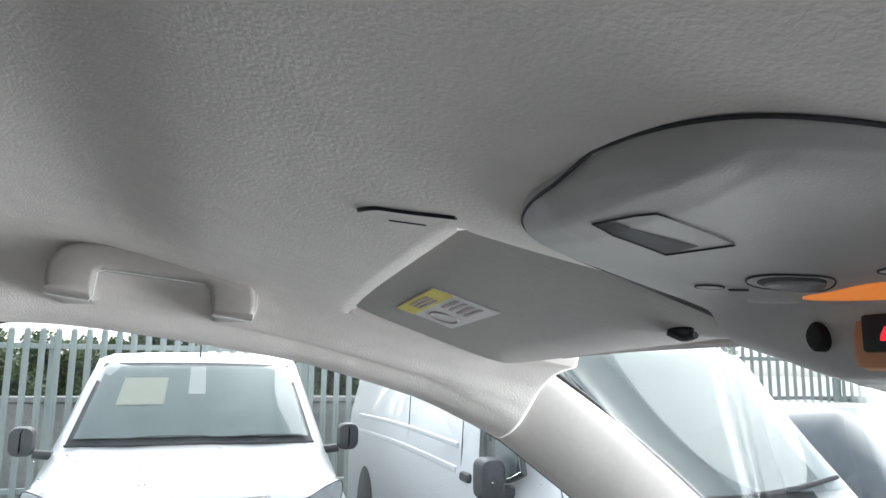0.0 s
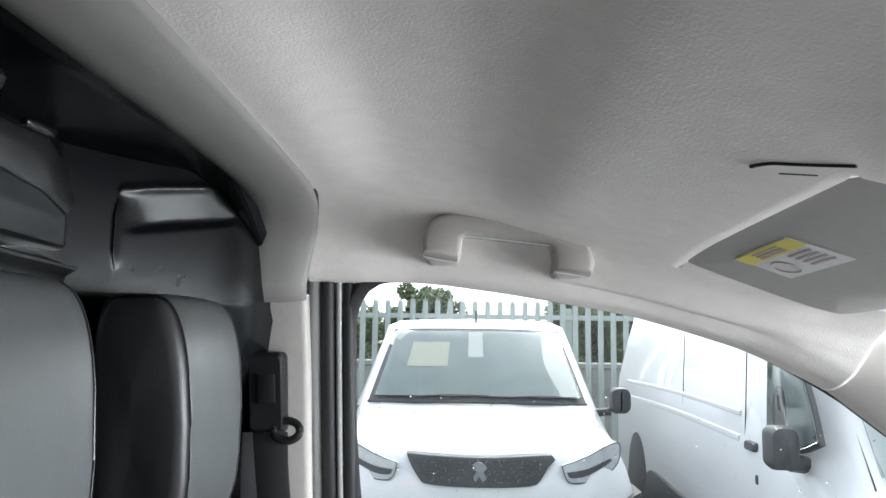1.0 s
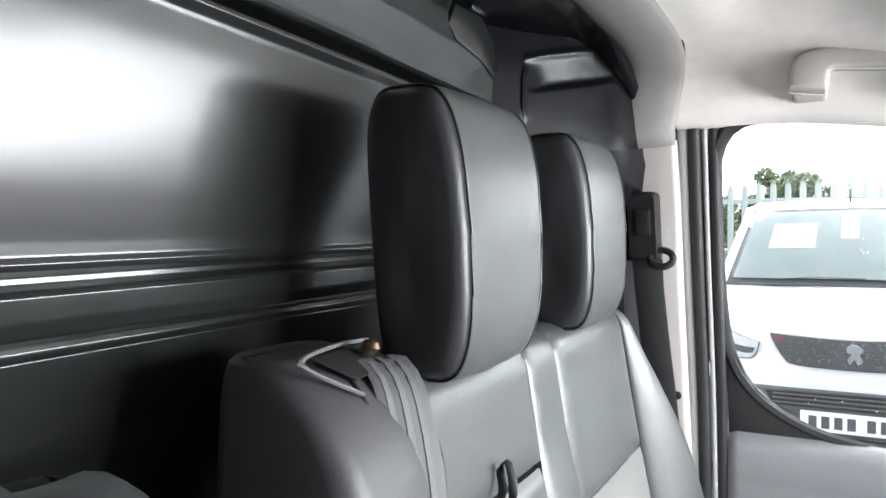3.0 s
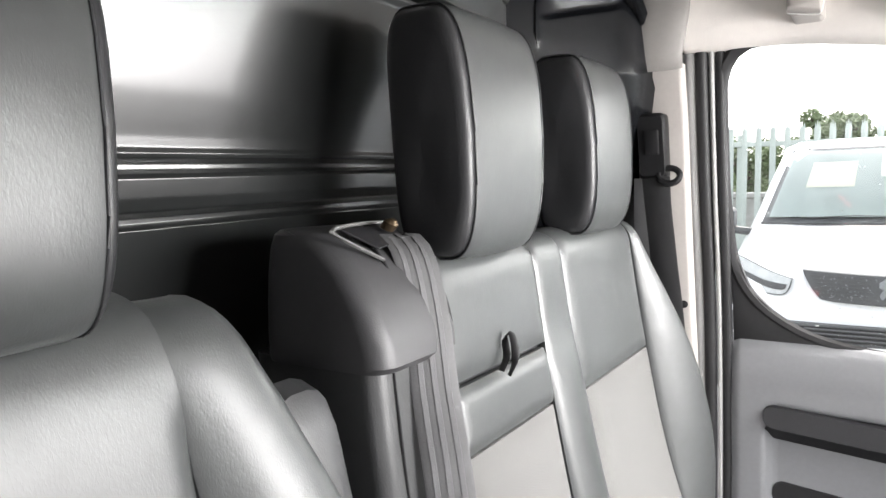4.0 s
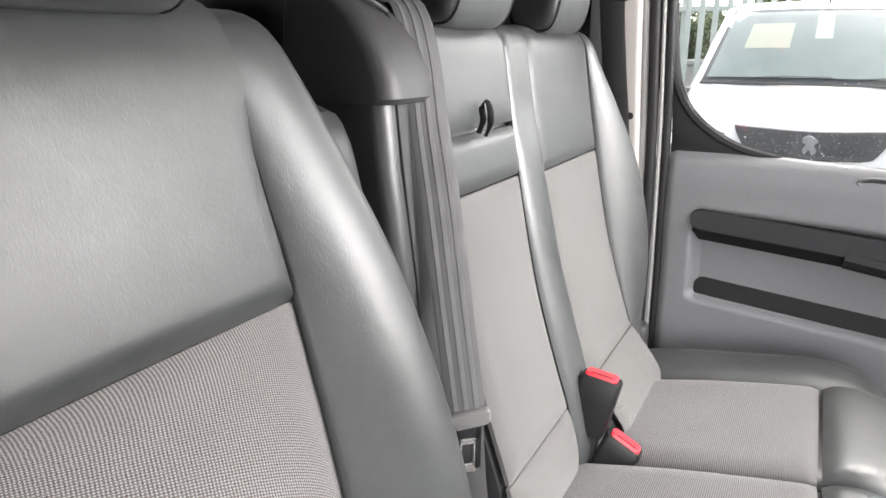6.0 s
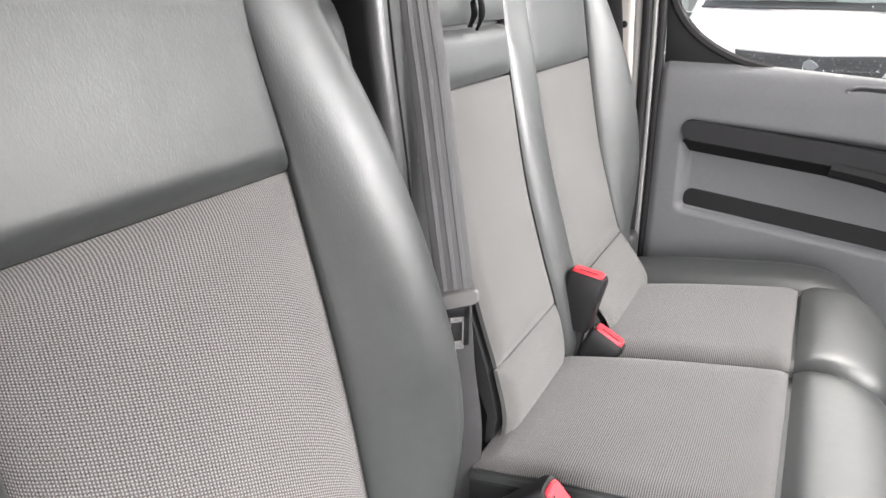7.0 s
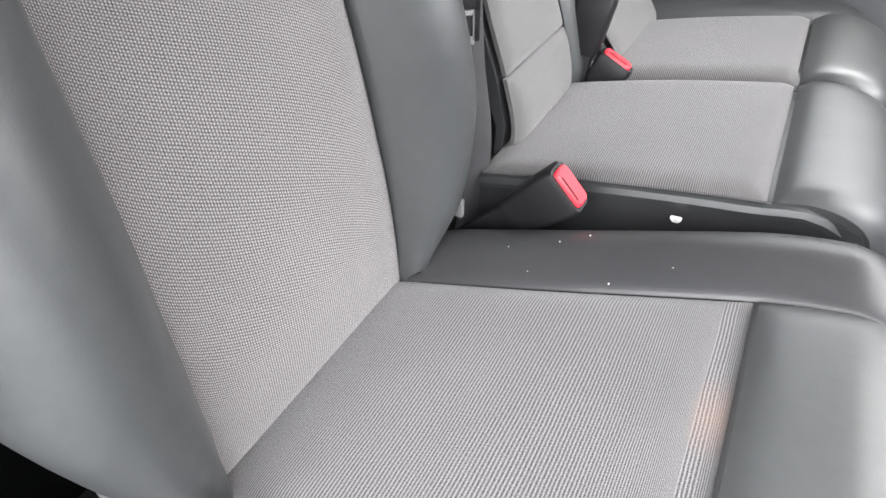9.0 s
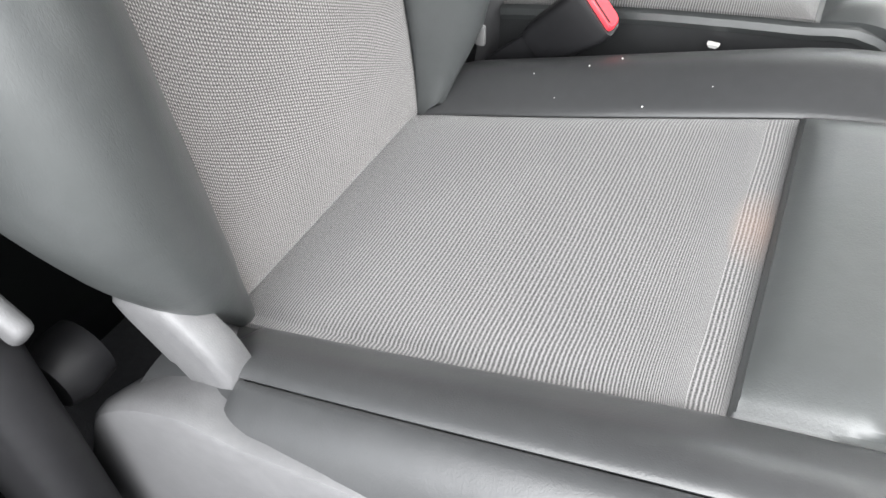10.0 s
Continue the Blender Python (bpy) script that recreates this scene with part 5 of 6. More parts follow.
# ---- under the roof: grab handle, sun visor, overhead console ----
def grab_handle():
    h = thing("grab_handle", "warm grey plastic grab handle above the passenger door", "grab handle")
    # one flat bow standing off the rail, on two broad feet
    arch = smooth_line([(0.143, 0, 1.862), (0.142, 0, 1.888), (0.150, 0, 1.906), (0.166, 0, 1.917), (0.198, 0, 1.920), (0.270, 0, 1.914), (0.328, 0, 1.902), (0.356, 0, 1.891), (0.369, 0, 1.872), (0.371, 0, 1.850), (0.368, 0, 1.836)], 40)
    inner = [(0.322, 1.841), (0.319, 1.858), (0.317, 1.874), (0.312, 1.878), (0.270, 1.883), (0.230, 1.887), (0.200, 1.890), (0.195, 1.886), (0.193, 1.870), (0.190, 1.855)]
    line = [(p.x, p.z) for p in arch] + inner
    cx, cz = 0.257, 1.885
    rings = []
    for y, g in ((0.672, 0.0), (0.646, 0.0), (0.640, 0.0015), (0.637, 0.004), (0.636, 0.007)):
        ring = []
        n = len(line)
        for i, (x, z) in enumerate(line):
            ax, az = line[i - 1]
            bx, bz = line[(i + 1) % n]
            tx, tz = bx - ax, bz - az
            q = math.hypot(tx, tz) or 1.0
            ring.append(Vector((x + tz / q * g, y, z - tx / q * g)))
        rings.append(ring)
    part("bar", loft(rings), TRIM, h, "warm grey moulded bow")
    for x, z in ((0.168, 1.876), (0.344, 1.858)):
        bm = loft([[Vector((x + a * k, y - c * 0.2, z + c * k)) for a, c in rounded(0.046, 0.040, 0.007, 4)] for y, k in ((0.72, 1.06), (0.672, 1.0), (0.648, 0.98))])
        part("foot", bm, TRIM, h)
    for seam in ([(0.143, 0.645, 1.860), (0.166, 0.645, 1.856), (0.188, 0.645, 1.853), (0.192, 0.645, 1.860), (0.195, 0.645, 1.887), (0.203, 0.645, 1.889), (0.270, 0.645, 1.882), (0.314, 0.645, 1.877)],
                 [(0.320, 0.645, 1.842), (0.344, 0.645, 1.838), (0.367, 0.645, 1.835), (0.372, 0.645, 1.850), (0.372, 0.645, 1.868)]):
        part("joint_line", tube(seam, 0.0010, 5), LABEL_WHITE, h, "bright joint line")


def sun_visor():
    v = thing("sun_visor", "grey vinyl sun visor folded up, carrying a yellow warning label", "sun visor")

    def top(x, y=0.38):
        return 1.892 - 0.318 * (x - 0.459) - 0.035 * (y - 0.169)

    out = [(0.458, 0.178), (0.466, 0.40), (0.480, 0.596), (0.492, 0.622), (0.56, 0.640), (0.65, 0.650), (0.685, 0.642), (0.695, 0.60), (0.690, 0.35), (0.686, 0.19), (0.672, 0.166), (0.478, 0.162)]
    line = smooth_line([(x, y, 0) for x, y in out + out[:1]], 64)[:-1]
    cx, cy = 0.575, 0.38
    rings = []
    for k, dz in ((0.975, 0.008), (1.0, 0.002), (1.0, -0.006), (0.985, -0.012), (0.95, -0.014), (0.5, -0.016)):
        rings.append([Vector((cx + (p.x - cx) * k, cy + (p.y - cy) * k, top(cx + (p.x - cx) * k, cy + (p.y - cy) * k) + dz)) for p in line])
    part("board", loft(rings), VISOR, v, "grey vinyl visor board")

    # dark tube paints the shadow gap between visor edge and lining
    part("dark_edge_line", tube(smooth_line([(x, y, top(x, y) - 0.010) for x, y in ((0.680, 0.164), (0.478, 0.160), (0.461, 0.166), (0.457, 0.178), (0.465, 0.40), (0.479, 0.596))], 40), 0.0028, 6), PLASTIC_DARK, v, "dark line painting the shadow along the rear edge")

    def on(x, y, d=0.0):
        return Vector((x, y, top(x, y) - 0.0165 - d))

    def quad(pts, mat, name, d):
        bm = plate([on(x, y, d) for x, y in pts], 0.0008, 0.0)
        part(name, bm, mat, lab)

    lab = new("warning_label")
    lab.parent = v
    c = [Vector((0.509, 0.503)), Vector((0.575, 0.511)), Vector((0.571, 0.361)), Vector((0.506, 0.363))]

    def at(s, t):
        p = c[0].lerp(c[3], s).lerp(c[1].lerp(c[2], s), t)
        return (p.x, p.y)

    quad([at(0, 0), at(0, 1), at(1, 1), at(1, 0)], LABEL_WHITE, "paper", 0.0)
    quad([at(0, 0), at(0, 0.30), at(1, 0.30), at(1, 0)], LABEL_YELLOW, "yellow_band", 0.001)
    for s, t0, t1 in ((0.30, 0.06, 0.10), (0.30, 0.13, 0.17), (0.30, 0.20, 0.24)):
        quad([at(s, t0), at(s, t1), at(s + 0.45, t1), at(s + 0.45, t0)], PRINT, "print_bar", 0.0018)
    for t in (0.40, 0.52, 0.64, 0.76):
        quad([at(0.58, t), at(0.58, t + 0.05), at(0.92, t + 0.05), at(0.92, t)], PRINT, "print_bar", 0.001)
    ring = [on(*at(0.28 + 0.14 * math.cos(a), 0.65 + 0.22 * math.sin(a)), 0.001) for a in [2 * math.pi * k / 24 for k in range(24)]]
    part("print_ring", tube(ring, 0.0014, 5, closed=True), PRINT, lab)
    clip = [on(0.656 + 0.0055 * math.cos(a), 0.213 + 0.015 * math.sin(a), 0.0) for a in [2 * math.pi * k / 24 for k in range(24)]]
    part("clip_hole", plate(clip, 0.003, 0.0), BLACK, v, "dark pivot clip")
    part("clip_hook", tube(smooth_line([on(0.652, 0.222, 0.001), on(0.658, 0.212, 0.004), on(0.660, 0.20, 0.002)], 12), 0.0028, 8), PLASTIC_DARK, v)
    # slot and little grille in the lining behind the visor
    slot = thing("visor_slot", "dark moulded slot in the headliner beside the visor", "trim slot", kind="structure")
    rim = smooth_line([(0.399, 0.168, 0), (0.401, 0.160, 0), (0.406, 0.149, 0), (0.415, 0.140, 0), (0.425, 0.130, 0), (0.436, 0.118, 0), (0.442, 0.112, 0)], 24)
    part("slot_edge", tube([Vector((p.x, p.y, lining_z(p.x, p.y) - 0.001)) for p in rim], 0.0019, 6), BLACK, slot)
    for k in range(7):
        x, y = 0.418 + 0.0026 * k, 0.167 - 0.0026 * k
        part("grille_slat", tube([(x, y, lining_z(x, y) - 0.0005), (x + 0.0024, y - 0.0024, lining_z(x + 0.0024, y - 0.0024) - 0.0005)], 0.0011, 5), PLASTIC_DARK, slot)


def overhead_console():
    c = thing("overhead_console", "grey plastic overhead console with reading lamps and a warning display", "overhead console")
    mid = -0.006

    def half(x):
        return 0.092 * (1 - math.exp(-(max(0.0, x - 0.4495) / 0.00688) ** 0.615)) + 0.31 * (x - 0.45)

    def ease(k):
        k = max(0.0, min(1.0, k))
        return k * k * (3 - 2 * k)

    def under(x, s):
        """Underside of the console: s across from -1 to 1."""
        rim = min(1.954 - 0.2 * x, roof_height(x) - 0.0125) - 0.002
        low = curve_at([(0.450, 1.858), (0.456, 1.849), (0.462, 1.8445), (0.48, 1.8405), (0.54, 1.834), (0.60, 1.8245), (0.618, 1.820), (0.626, 1.813), (0.632, 1.790), (0.645, 1.780), (0.66, 1.776), (0.72, 1.768), (0.76, 1.782)], x)
        s = max(-1.0, min(1.0, s))
        rim += 0.006 * ease((0.3 - s) / 0.6)
        # a crease on the passenger's side, then a bevel out to the lip
        edge = (1 - abs(s) ** 9) ** 0.6 if s < 0.38 else curve_at([(0.38, 1.0), (0.43, 0.985), (0.93, 0.45), (0.97, 0.3), (1.0, 0.0)], s)
        y = mid + s * half(x)
        # shallow dish over the middle
        ridge = -0.012 + (0.5 if x > 0.525 else 0.75) * (x - 0.525)
        dish = 0.003 * ease((ridge - y) / 0.03) * ease((x - 0.458) / 0.02) * ease((1 + s) / 0.12) * ease((0.622 - x) / 0.02)
        return rim - max(0.001, rim - low) * (0.12 + 0.88 * edge) + dish

    def point(a, b):
        x = lerp(0.450, 0.76, a)
        s = lerp(-1.03, 1.03, b)
        skirt = 0.02 if abs(s) > 1.015 or a == 0 else 0.0
        return Vector((x, mid + max(-1.0, min(1.0, s)) * half(x), under(x, s) + skirt))

    part("housing", grid(point, 140, 104), CONSOLE, c, "grey grained plastic housing", sharp=0)
    ends = [0.450 + 0.31 * (k / 90) ** 1.6 for k in range(91)]
    rim = [Vector((x, mid + half(x), under(x, 1.0))) for x in ends[::-1]] + [Vector((x, mid - half(x), under(x, -1.0))) for x in ends]
    part("rim", tube(rim, 0.0009, 6), PLASTIC_DARK, c, "dark joint round the console")

    def level(x, y, d=0.0004):
        return Vector((x, y, under(x, (y - mid) / half(x)) - d))

    # finger recess: outlined flap, the shade along its hollow painted as a dark sheet
    corners = [(0.4675, 0.0087), (0.4721, -0.0157), (0.4757, -0.0254), (0.4800, -0.0260), (0.5240, -0.0090), (0.5273, -0.0060), (0.5195, 0.0321), (0.4675, 0.0087)]
    loop = [(lerp(p[0], q[0], k / 8), lerp(p[1], q[1], k / 8)) for p, q in zip(corners, corners[1:]) for k in range(8)]
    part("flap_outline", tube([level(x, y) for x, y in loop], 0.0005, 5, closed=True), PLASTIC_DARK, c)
    hollow_shade = [(0.4678, 0.0080), (0.4722, -0.0026), (0.5191, 0.0072), (0.5188, 0.0312)]
    bm = grid(lambda a, b: level(*[lerp(lerp(hollow_shade[0][i], hollow_shade[1][i], b), lerp(hollow_shade[3][i], hollow_shade[2][i], b), a) for i in (0, 1)], 0.0003), 12, 6)
    part("finger_shade", bm, PLASTIC_DARK, c, "dark sheet painting the shaded finger hollow")

    def oval(cx, cy, rx, ry, turn, n=36):
        out = []
        for k in range(n):
            a = 2 * math.pi * k / n
            p, q = rx * math.cos(a), ry * math.sin(a)
            out.append((cx + p * math.cos(turn) - q * math.sin(turn), cy + p * math.sin(turn) + q * math.cos(turn)))
        return out

    def lid(loop, mat, name, label="", d=0.0006, lift=0.0012, parent=c):
        pts = [level(x, y, d) for x, y in loop]
        mid_pt = sum(pts, Vector()) / len(pts)
        return part(name, loft([[p + Vector((0, 0, 0.003)) for p in pts], pts, [mid_pt.lerp(p, 0.92) - Vector((0, 0, lift)) for p in pts]]), mat, parent, label)

    lamp = lid(oval(0.588, 0.029, 0.0165, 0.0205, 0.3), CONSOLE, "lamp_ring", "grey lamp ring", lift=0.0004)
    part("lamp_outline", tube([level(x, y, 0.0006) for x, y in oval(0.588, 0.029, 0.0170, 0.0210, 0.3)], 0.0005, 5, closed=True), PLASTIC_DARK, c)
    # flat dark oval paints the shaded crescent inside the lamp recess
    lid(oval(0.587, 0.027, 0.0125, 0.0165, 0.3), PLASTIC_DARK, "lamp_well_shade", "dark oval painting the shaded lamp well", d=0.0012, lift=0.0002, parent=lamp)
    lid(oval(0.591, 0.029, 0.0105, 0.0150, 0.3), LENS, "lamp_lens", "clear lamp lens", d=0.0016, lift=0.0008, parent=lamp)
    lid(oval(0.613, 0.0685, 0.0030, 0.0160, 0.25), LABEL_WHITE, "side_lens", "pale strip lens", d=0.0008, lift=0.0006)
    lid(oval(0.6165, -0.006, 0.0058, 0.054, 0.05), AMBER, "amber_lens", "lit amber lens", d=0.0010, lift=0.0006)
    lid(oval(0.5776, 0.0764, 0.0042, 0.0085, 0.3), CONSOLE, "button", "grey oval button", lift=0.0003)
    part("button_outline", tube([level(x, y, 0.0006) for x, y in oval(0.5776, 0.0764, 0.0044, 0.0088, 0.3)], 0.0004, 5, closed=True), PLASTIC_DARK, c)
    lid(oval(0.589, 0.067, 0.0012, 0.0060, 0.4), PLASTIC_DARK, "button", "dark narrow button", lift=0.0003)
    lid(oval(0.6005, -0.041, 0.0050, 0.030, 0.0), LABEL_WHITE, "side_button", "pale side button", lift=0.0006)
    part("side_button_outline", tube([level(x, y, 0.0006) for x, y in oval(0.6005, -0.041, 0.0054, 0.0305, 0.0)], 0.0005, 5, closed=True), PLASTIC_DARK, c)
    # warning panel on the step that faces the seats
    knob = [[Vector((0.629 - d, 0.053 + r * 0.85 * math.cos(a), 1.801 + r * math.sin(a))) for a in [2 * math.pi * k / 20 for k in range(20)]] for d, r in ((-0.02, 0.0085), (0.003, 0.008), (0.005, 0.006), (0.005, 0.002))]
    part("knob", loft(knob), BLACK, c, "black round knob")
    part("glow_tinted_surround", rbox((0.6275, -0.10, 1.783), (0.652, 0.034, 1.816), 0.006), AMBER_GLOW_TINT, c, "grey plastic round the display, amber glow painted on")
    scr = part("display", rbox((0.6255, -0.070, 1.792), (0.650, 0.0245, 1.811), 0.002), BLACK, c, "black warning display")
    part("warning_sign", plate([(0.6250, 0.0065, 1.7975), (0.6250, 0.0130, 1.7975), (0.6250, 0.0125, 1.8005), (0.6250, 0.0100, 1.8045), (0.6250, 0.0070, 1.8005)], 0.001, 0.0), RED_LIT, scr, "lit red sign")


grab_handle()
sun_visor()
overhead_console()

# sill and seat-belt hardware beside the driver's seat
bm = rbox((-0.35, -0.90, 0.42), (1.2, -0.80, 0.60), 0.02, 3)
solo("door_sill", bm, BLACK, "black plastic driver's door sill", "sill", kind="structure")
rd = thing("driver_belt_anchor", "black plastic seat belt anchor with pale clip beside driver's seat", "seat belt anchor")
part("cover", rbox((-0.16, -0.80, 0.62), (-0.03, -0.755, 0.965), 0.02, 3), BLACK, rd)
part("clip", rbox((-0.028, -0.008, -0.013), (0.028, 0.008, 0.013), 0.007, 3, None, pose(-0.034, -0.765, 0.938, 0, 42, 0)), PLASTIC_BASE, rd, "pale plastic clip")


# ---- outside: yard, vans, fence, trees ----
bm = grid(lambda a, b: Vector((lerp(-260, 260, a), lerp(-260, 260, b), 0.0)), 8, 8)
solo("ground", bm, CONCRETE, "damp grey concrete yard reaching to the horizon", "ground", kind="structure")


def van_ring(y, w, sill, waist, shoulder_w, roof_w, top, hood=False):
    """Half outline of a van's cross-section at y, mirrored."""
    pts = [Vector((w * 0.96, y, sill)), Vector((w, y, lerp(sill, waist, 0.3))), Vector((w, y, waist)), Vector((shoulder_w, y, lerp(waist, top, 0.25))), Vector((lerp(shoulder_w, roof_w, 0.55), y, lerp(waist, top, 0.66))),
           Vector((roof_w, y, top - 0.05)), Vector((roof_w * 0.86, y, top - 0.008)), Vector((roof_w * 0.4, y, top + 0.008)), Vector((0.0, y, top + 0.010))]
    return pts + [Vector((-p.x, p.y, p.z)) for p in reversed(pts[:-1])]


def wheel(parent, x, y, r, w):
    hub = new("wheel")
    hub.parent = parent
    s = 1 if x > 0 else -1
    prof = [(r * 0.62, 0.0), (r * 0.9, 0.0), (r, 0.03), (r, w - 0.03), (r * 0.9, w), (r * 0.62, w)]
    part("tyre", loft([[Vector((x - s * d, y + q * math.cos(a), r + q * math.sin(a))) for a in [2 * math.pi * k / 28 for k in range(28)]] for q, d in prof]), RUBBER, hub)
    part("rim", loft([[Vector((x - s * d, y + q * math.cos(a), r + q * math.sin(a))) for a in [2 * math.pi * k / 28 for k in range(28)]] for q, d in ((r * 0.62, 0.01), (r * 0.55, 0.03), (r * 0.2, 0.02), (r * 0.05, 0.015))]), PLASTIC_BASE, hub, "grey steel rim")


def side_mirror(parent, x, y, z):
    m = new("side_mirror")
    m.parent = parent
    s = 1 if x > 0 else -1
    part("shell", loft([[Vector((x + a, y + d, z + c)) for a, c in rounded(0.15 * k, 0.19 * k, 0.05, 4)] for d, k in ((-0.06, 0.6), (-0.05, 0.9), (0.0, 1.0), (0.05, 0.95))]), CAR_BLACK, m, "dark mirror shell")
    part("arm", tube([(x - s * 0.06, y + 0.02, z - 0.08), (x - s * 0.22, y + 0.05, z - 0.10)], 0.03, 8), CAR_BLACK, m)


def white_front_van():
    """Panel van that faces the cab, built about its own middle line and nose, then moved into place."""
    v = thing("white_van", "white panel van parked facing the cab, with a black honeycomb grille", "van")
    rings = [van_ring(0.00, 0.72, 0.42, 0.62, 0.66, 0.52, 0.90), van_ring(0.05, 0.84, 0.34, 0.72, 0.80, 0.70, 1.04), van_ring(0.16, 0.92, 0.28, 0.80, 0.90, 0.80, 1.115), van_ring(0.45, 0.955, 0.26, 0.86, 0.93, 0.82, 1.19),
             van_ring(0.86, 0.96, 0.26, 0.92, 0.94, 0.80, 1.255), van_ring(0.98, 0.96, 0.26, 0.96, 0.94, 0.78, 1.29), van_ring(1.25, 0.96, 0.26, 1.0, 0.93, 0.72, 1.56), van_ring(1.46, 0.96, 0.26, 1.0, 0.93, 0.68, 1.775),
             van_ring(1.60, 0.96, 0.26, 1.0, 0.93, 0.70, 1.84), van_ring(2.0, 0.96, 0.26, 1.0, 0.93, 0.74, 1.88), van_ring(4.7, 0.96, 0.26, 1.0, 0.92, 0.74, 1.87), van_ring(4.9, 0.93, 0.3, 1.0, 0.88, 0.70, 1.83)]
    part("body", loft(rings), WHITE, v, "white painted body", sharp=50)

    def sc(s, t, off=0.0):
        """On the windscreen: s across from -1 to 1, t from the foot to the head."""
        w = lerp(0.775, 0.645, t)
        return Vector((s * w, lerp(0.915, 1.455, t) + 0.10 * s * s - 0.02 * math.sin(math.pi * t) - off, lerp(1.285, 1.782, t) - 0.012 * s * s + off * 0.5))

    part("windscreen_surround", grid(lambda a, b: sc(lerp(-1.0, 1.0, a), lerp(-0.03, 1.03, b), 0.024), 24, 12), CAR_BLACK, v, "black windscreen surround")
    part("cab_backdrop", grid(lambda a, b: sc(lerp(-0.95, 0.95, a), lerp(0.06, 0.97, b), 0.034), 24, 12), SCREEN_BACK, v, "opaque sheet painted as pale reflections over a dim cab")
    pn = part("windscreen", slab(lambda a, b: sc(lerp(-0.965, 0.965, a), lerp(0.04, 0.98, b), 0.046), 24, 12, (0, -0.003, 0.002)), SCREEN, v, "tinted windscreen")
    part("paper_sign", grid(lambda a, b: sc(lerp(-0.72, -0.30, a), lerp(0.45, 0.80, b), 0.040), 4, 4), PAPER, v, "cream paper behind the windscreen")
    part("hanging_tag", grid(lambda a, b: sc(lerp(-0.09, 0.07, a), lerp(0.58, 0.95, b), 0.040), 4, 4), LABEL_WHITE, v, "white tag hanging from the inner mirror")
    for s0, s1 in ((-0.62, 0.10), (0.22, 0.92)):
        part("wiper", tube([sc(s0, 0.03, 0.056), sc((s0 + s1) / 2, 0.055, 0.06), sc(s1, 0.05, 0.056)], 0.0035, 6), CAR_BLACK, v, "black wiper")
    part("scuttle", tube([sc(s / 10, -0.02, 0.04) for s in range(-10, 11)], 0.007, 6), CAR_BLACK, v)

    def front(x, z, off):
        return Vector((x, 0.02 + 0.22 * (abs(x) / 0.9) ** 2.6 + 0.06 * max(0, (z - 0.85)) - off, z))

    def low_front(x, z, off):
        """Squarer face of the bumper below the bonnet."""
        return Vector((x, 0.16 * max(0.0, (abs(x) - 0.70) / 0.22) ** 1.5 - off, z))

    def shape(pts, off, thick, mat, name, parent=v, label="", front=front):
        line = smooth_line([(x, 0, z) for x, z in pts + pts[:1]], 48)[:-1]
        rings2 = [[front(p.x, p.z, off - thick) for p in line], [front(p.x, p.z, off) for p in line]]
        cx = sum(p.x for p in line) / len(line)
        cz = sum(p.z for p in line) / len(line)
        for k in (0.96, 0.88, 0.78, 0.66, 0.5, 0.3):
            rings2.append([front(lerp(cx, p.x, k), lerp(cz, p.z, k - 0.02), off + 0.004) for p in line])
        return part(name, loft(rings2), mat, parent, label)

    grille = shape([(-0.42, 1.075), (0.0, 1.060), (0.42, 1.075), (0.40, 1.02), (0.34, 0.93), (0.28, 0.905), (0.0, 0.895), (-0.28, 0.905), (-0.34, 0.93), (-0.40, 1.02)], 0.05, 0.10, CAR_BLACK, "grille", label="black grille wet with rain")
    rng2 = random.Random(7)
    bm2 = bmesh.new()
    for i in range(22):
        for j in range(7):
            x, z = -0.37 + i * 0.035 + (j % 2) * 0.017, 0.925 + j * 0.02
            if abs(x) < 0.085 or abs(x) > 0.30 + (z - 0.9) * 0.55:
                continue
            q = front(x, z, 0.058)
            rbox(q - Vector((0.009, 0.003, 0.003)), q + Vector((0.009, 0.003, 0.003)), 0, 1, bm2)
    tagged(part("grille_bars", bm2, PLASTIC_DARK, grille, smooth=False), kind="stuff")
    bm2 = bmesh.new()
    for _ in range(150):
        x, z = rng2.uniform(-0.36, 0.36), rng2.uniform(0.92, 1.05)
        q = front(x, z, 0.064)
        r = rng2.uniform(0.0012, 0.0034)
        rbox(q - Vector((r, 0.002, r)), q + Vector((r, 0.002, r)), 0, 1, bm2)
    tagged(part("droplets", bm2, BADGE, grille, smooth=False), kind="stuff")
    em = [(-0.05, 1.035), (-0.01, 1.055), (0.03, 1.04), (0.055, 1.01), (0.03, 0.985), (0.05, 0.94), (0.02, 0.915), (0.0, 0.95), (-0.03, 0.915), (-0.045, 0.95), (-0.02, 0.99), (-0.05, 1.0)]
    cy, cz = sum(p[0] for p in em) / len(em), sum(p[1] for p in em) / len(em)
    em = [(cy + 0.78 * (p[0] - cy), cz + 0.78 * (p[1] - cz)) for p in em]
    shape(em, 0.066, 0.02, BADGE, "badge", grille, "dull chrome badge")
    shape([(-0.44, 0.765), (0.44, 0.765), (0.40, 0.70), (0.36, 0.685), (-0.36, 0.685), (-0.40, 0.70)], 0.058, 0.06, BLACK, "lower_grille", label="black lower grille", front=low_front)
    for k in range(3):
        z = 0.750 - 0.024 * k
        part("slat", tube([low_front(x / 12.5, z, 0.064) for x in range(-5, 6)], 0.006, 6), CAR_BLACK, v)
    for z in (0.535, 0.50):
        part("slat", tube([low_front(x / 12.5, z, 0.058) for x in range(-5, 6)], 0.008, 6), BLACK, v)
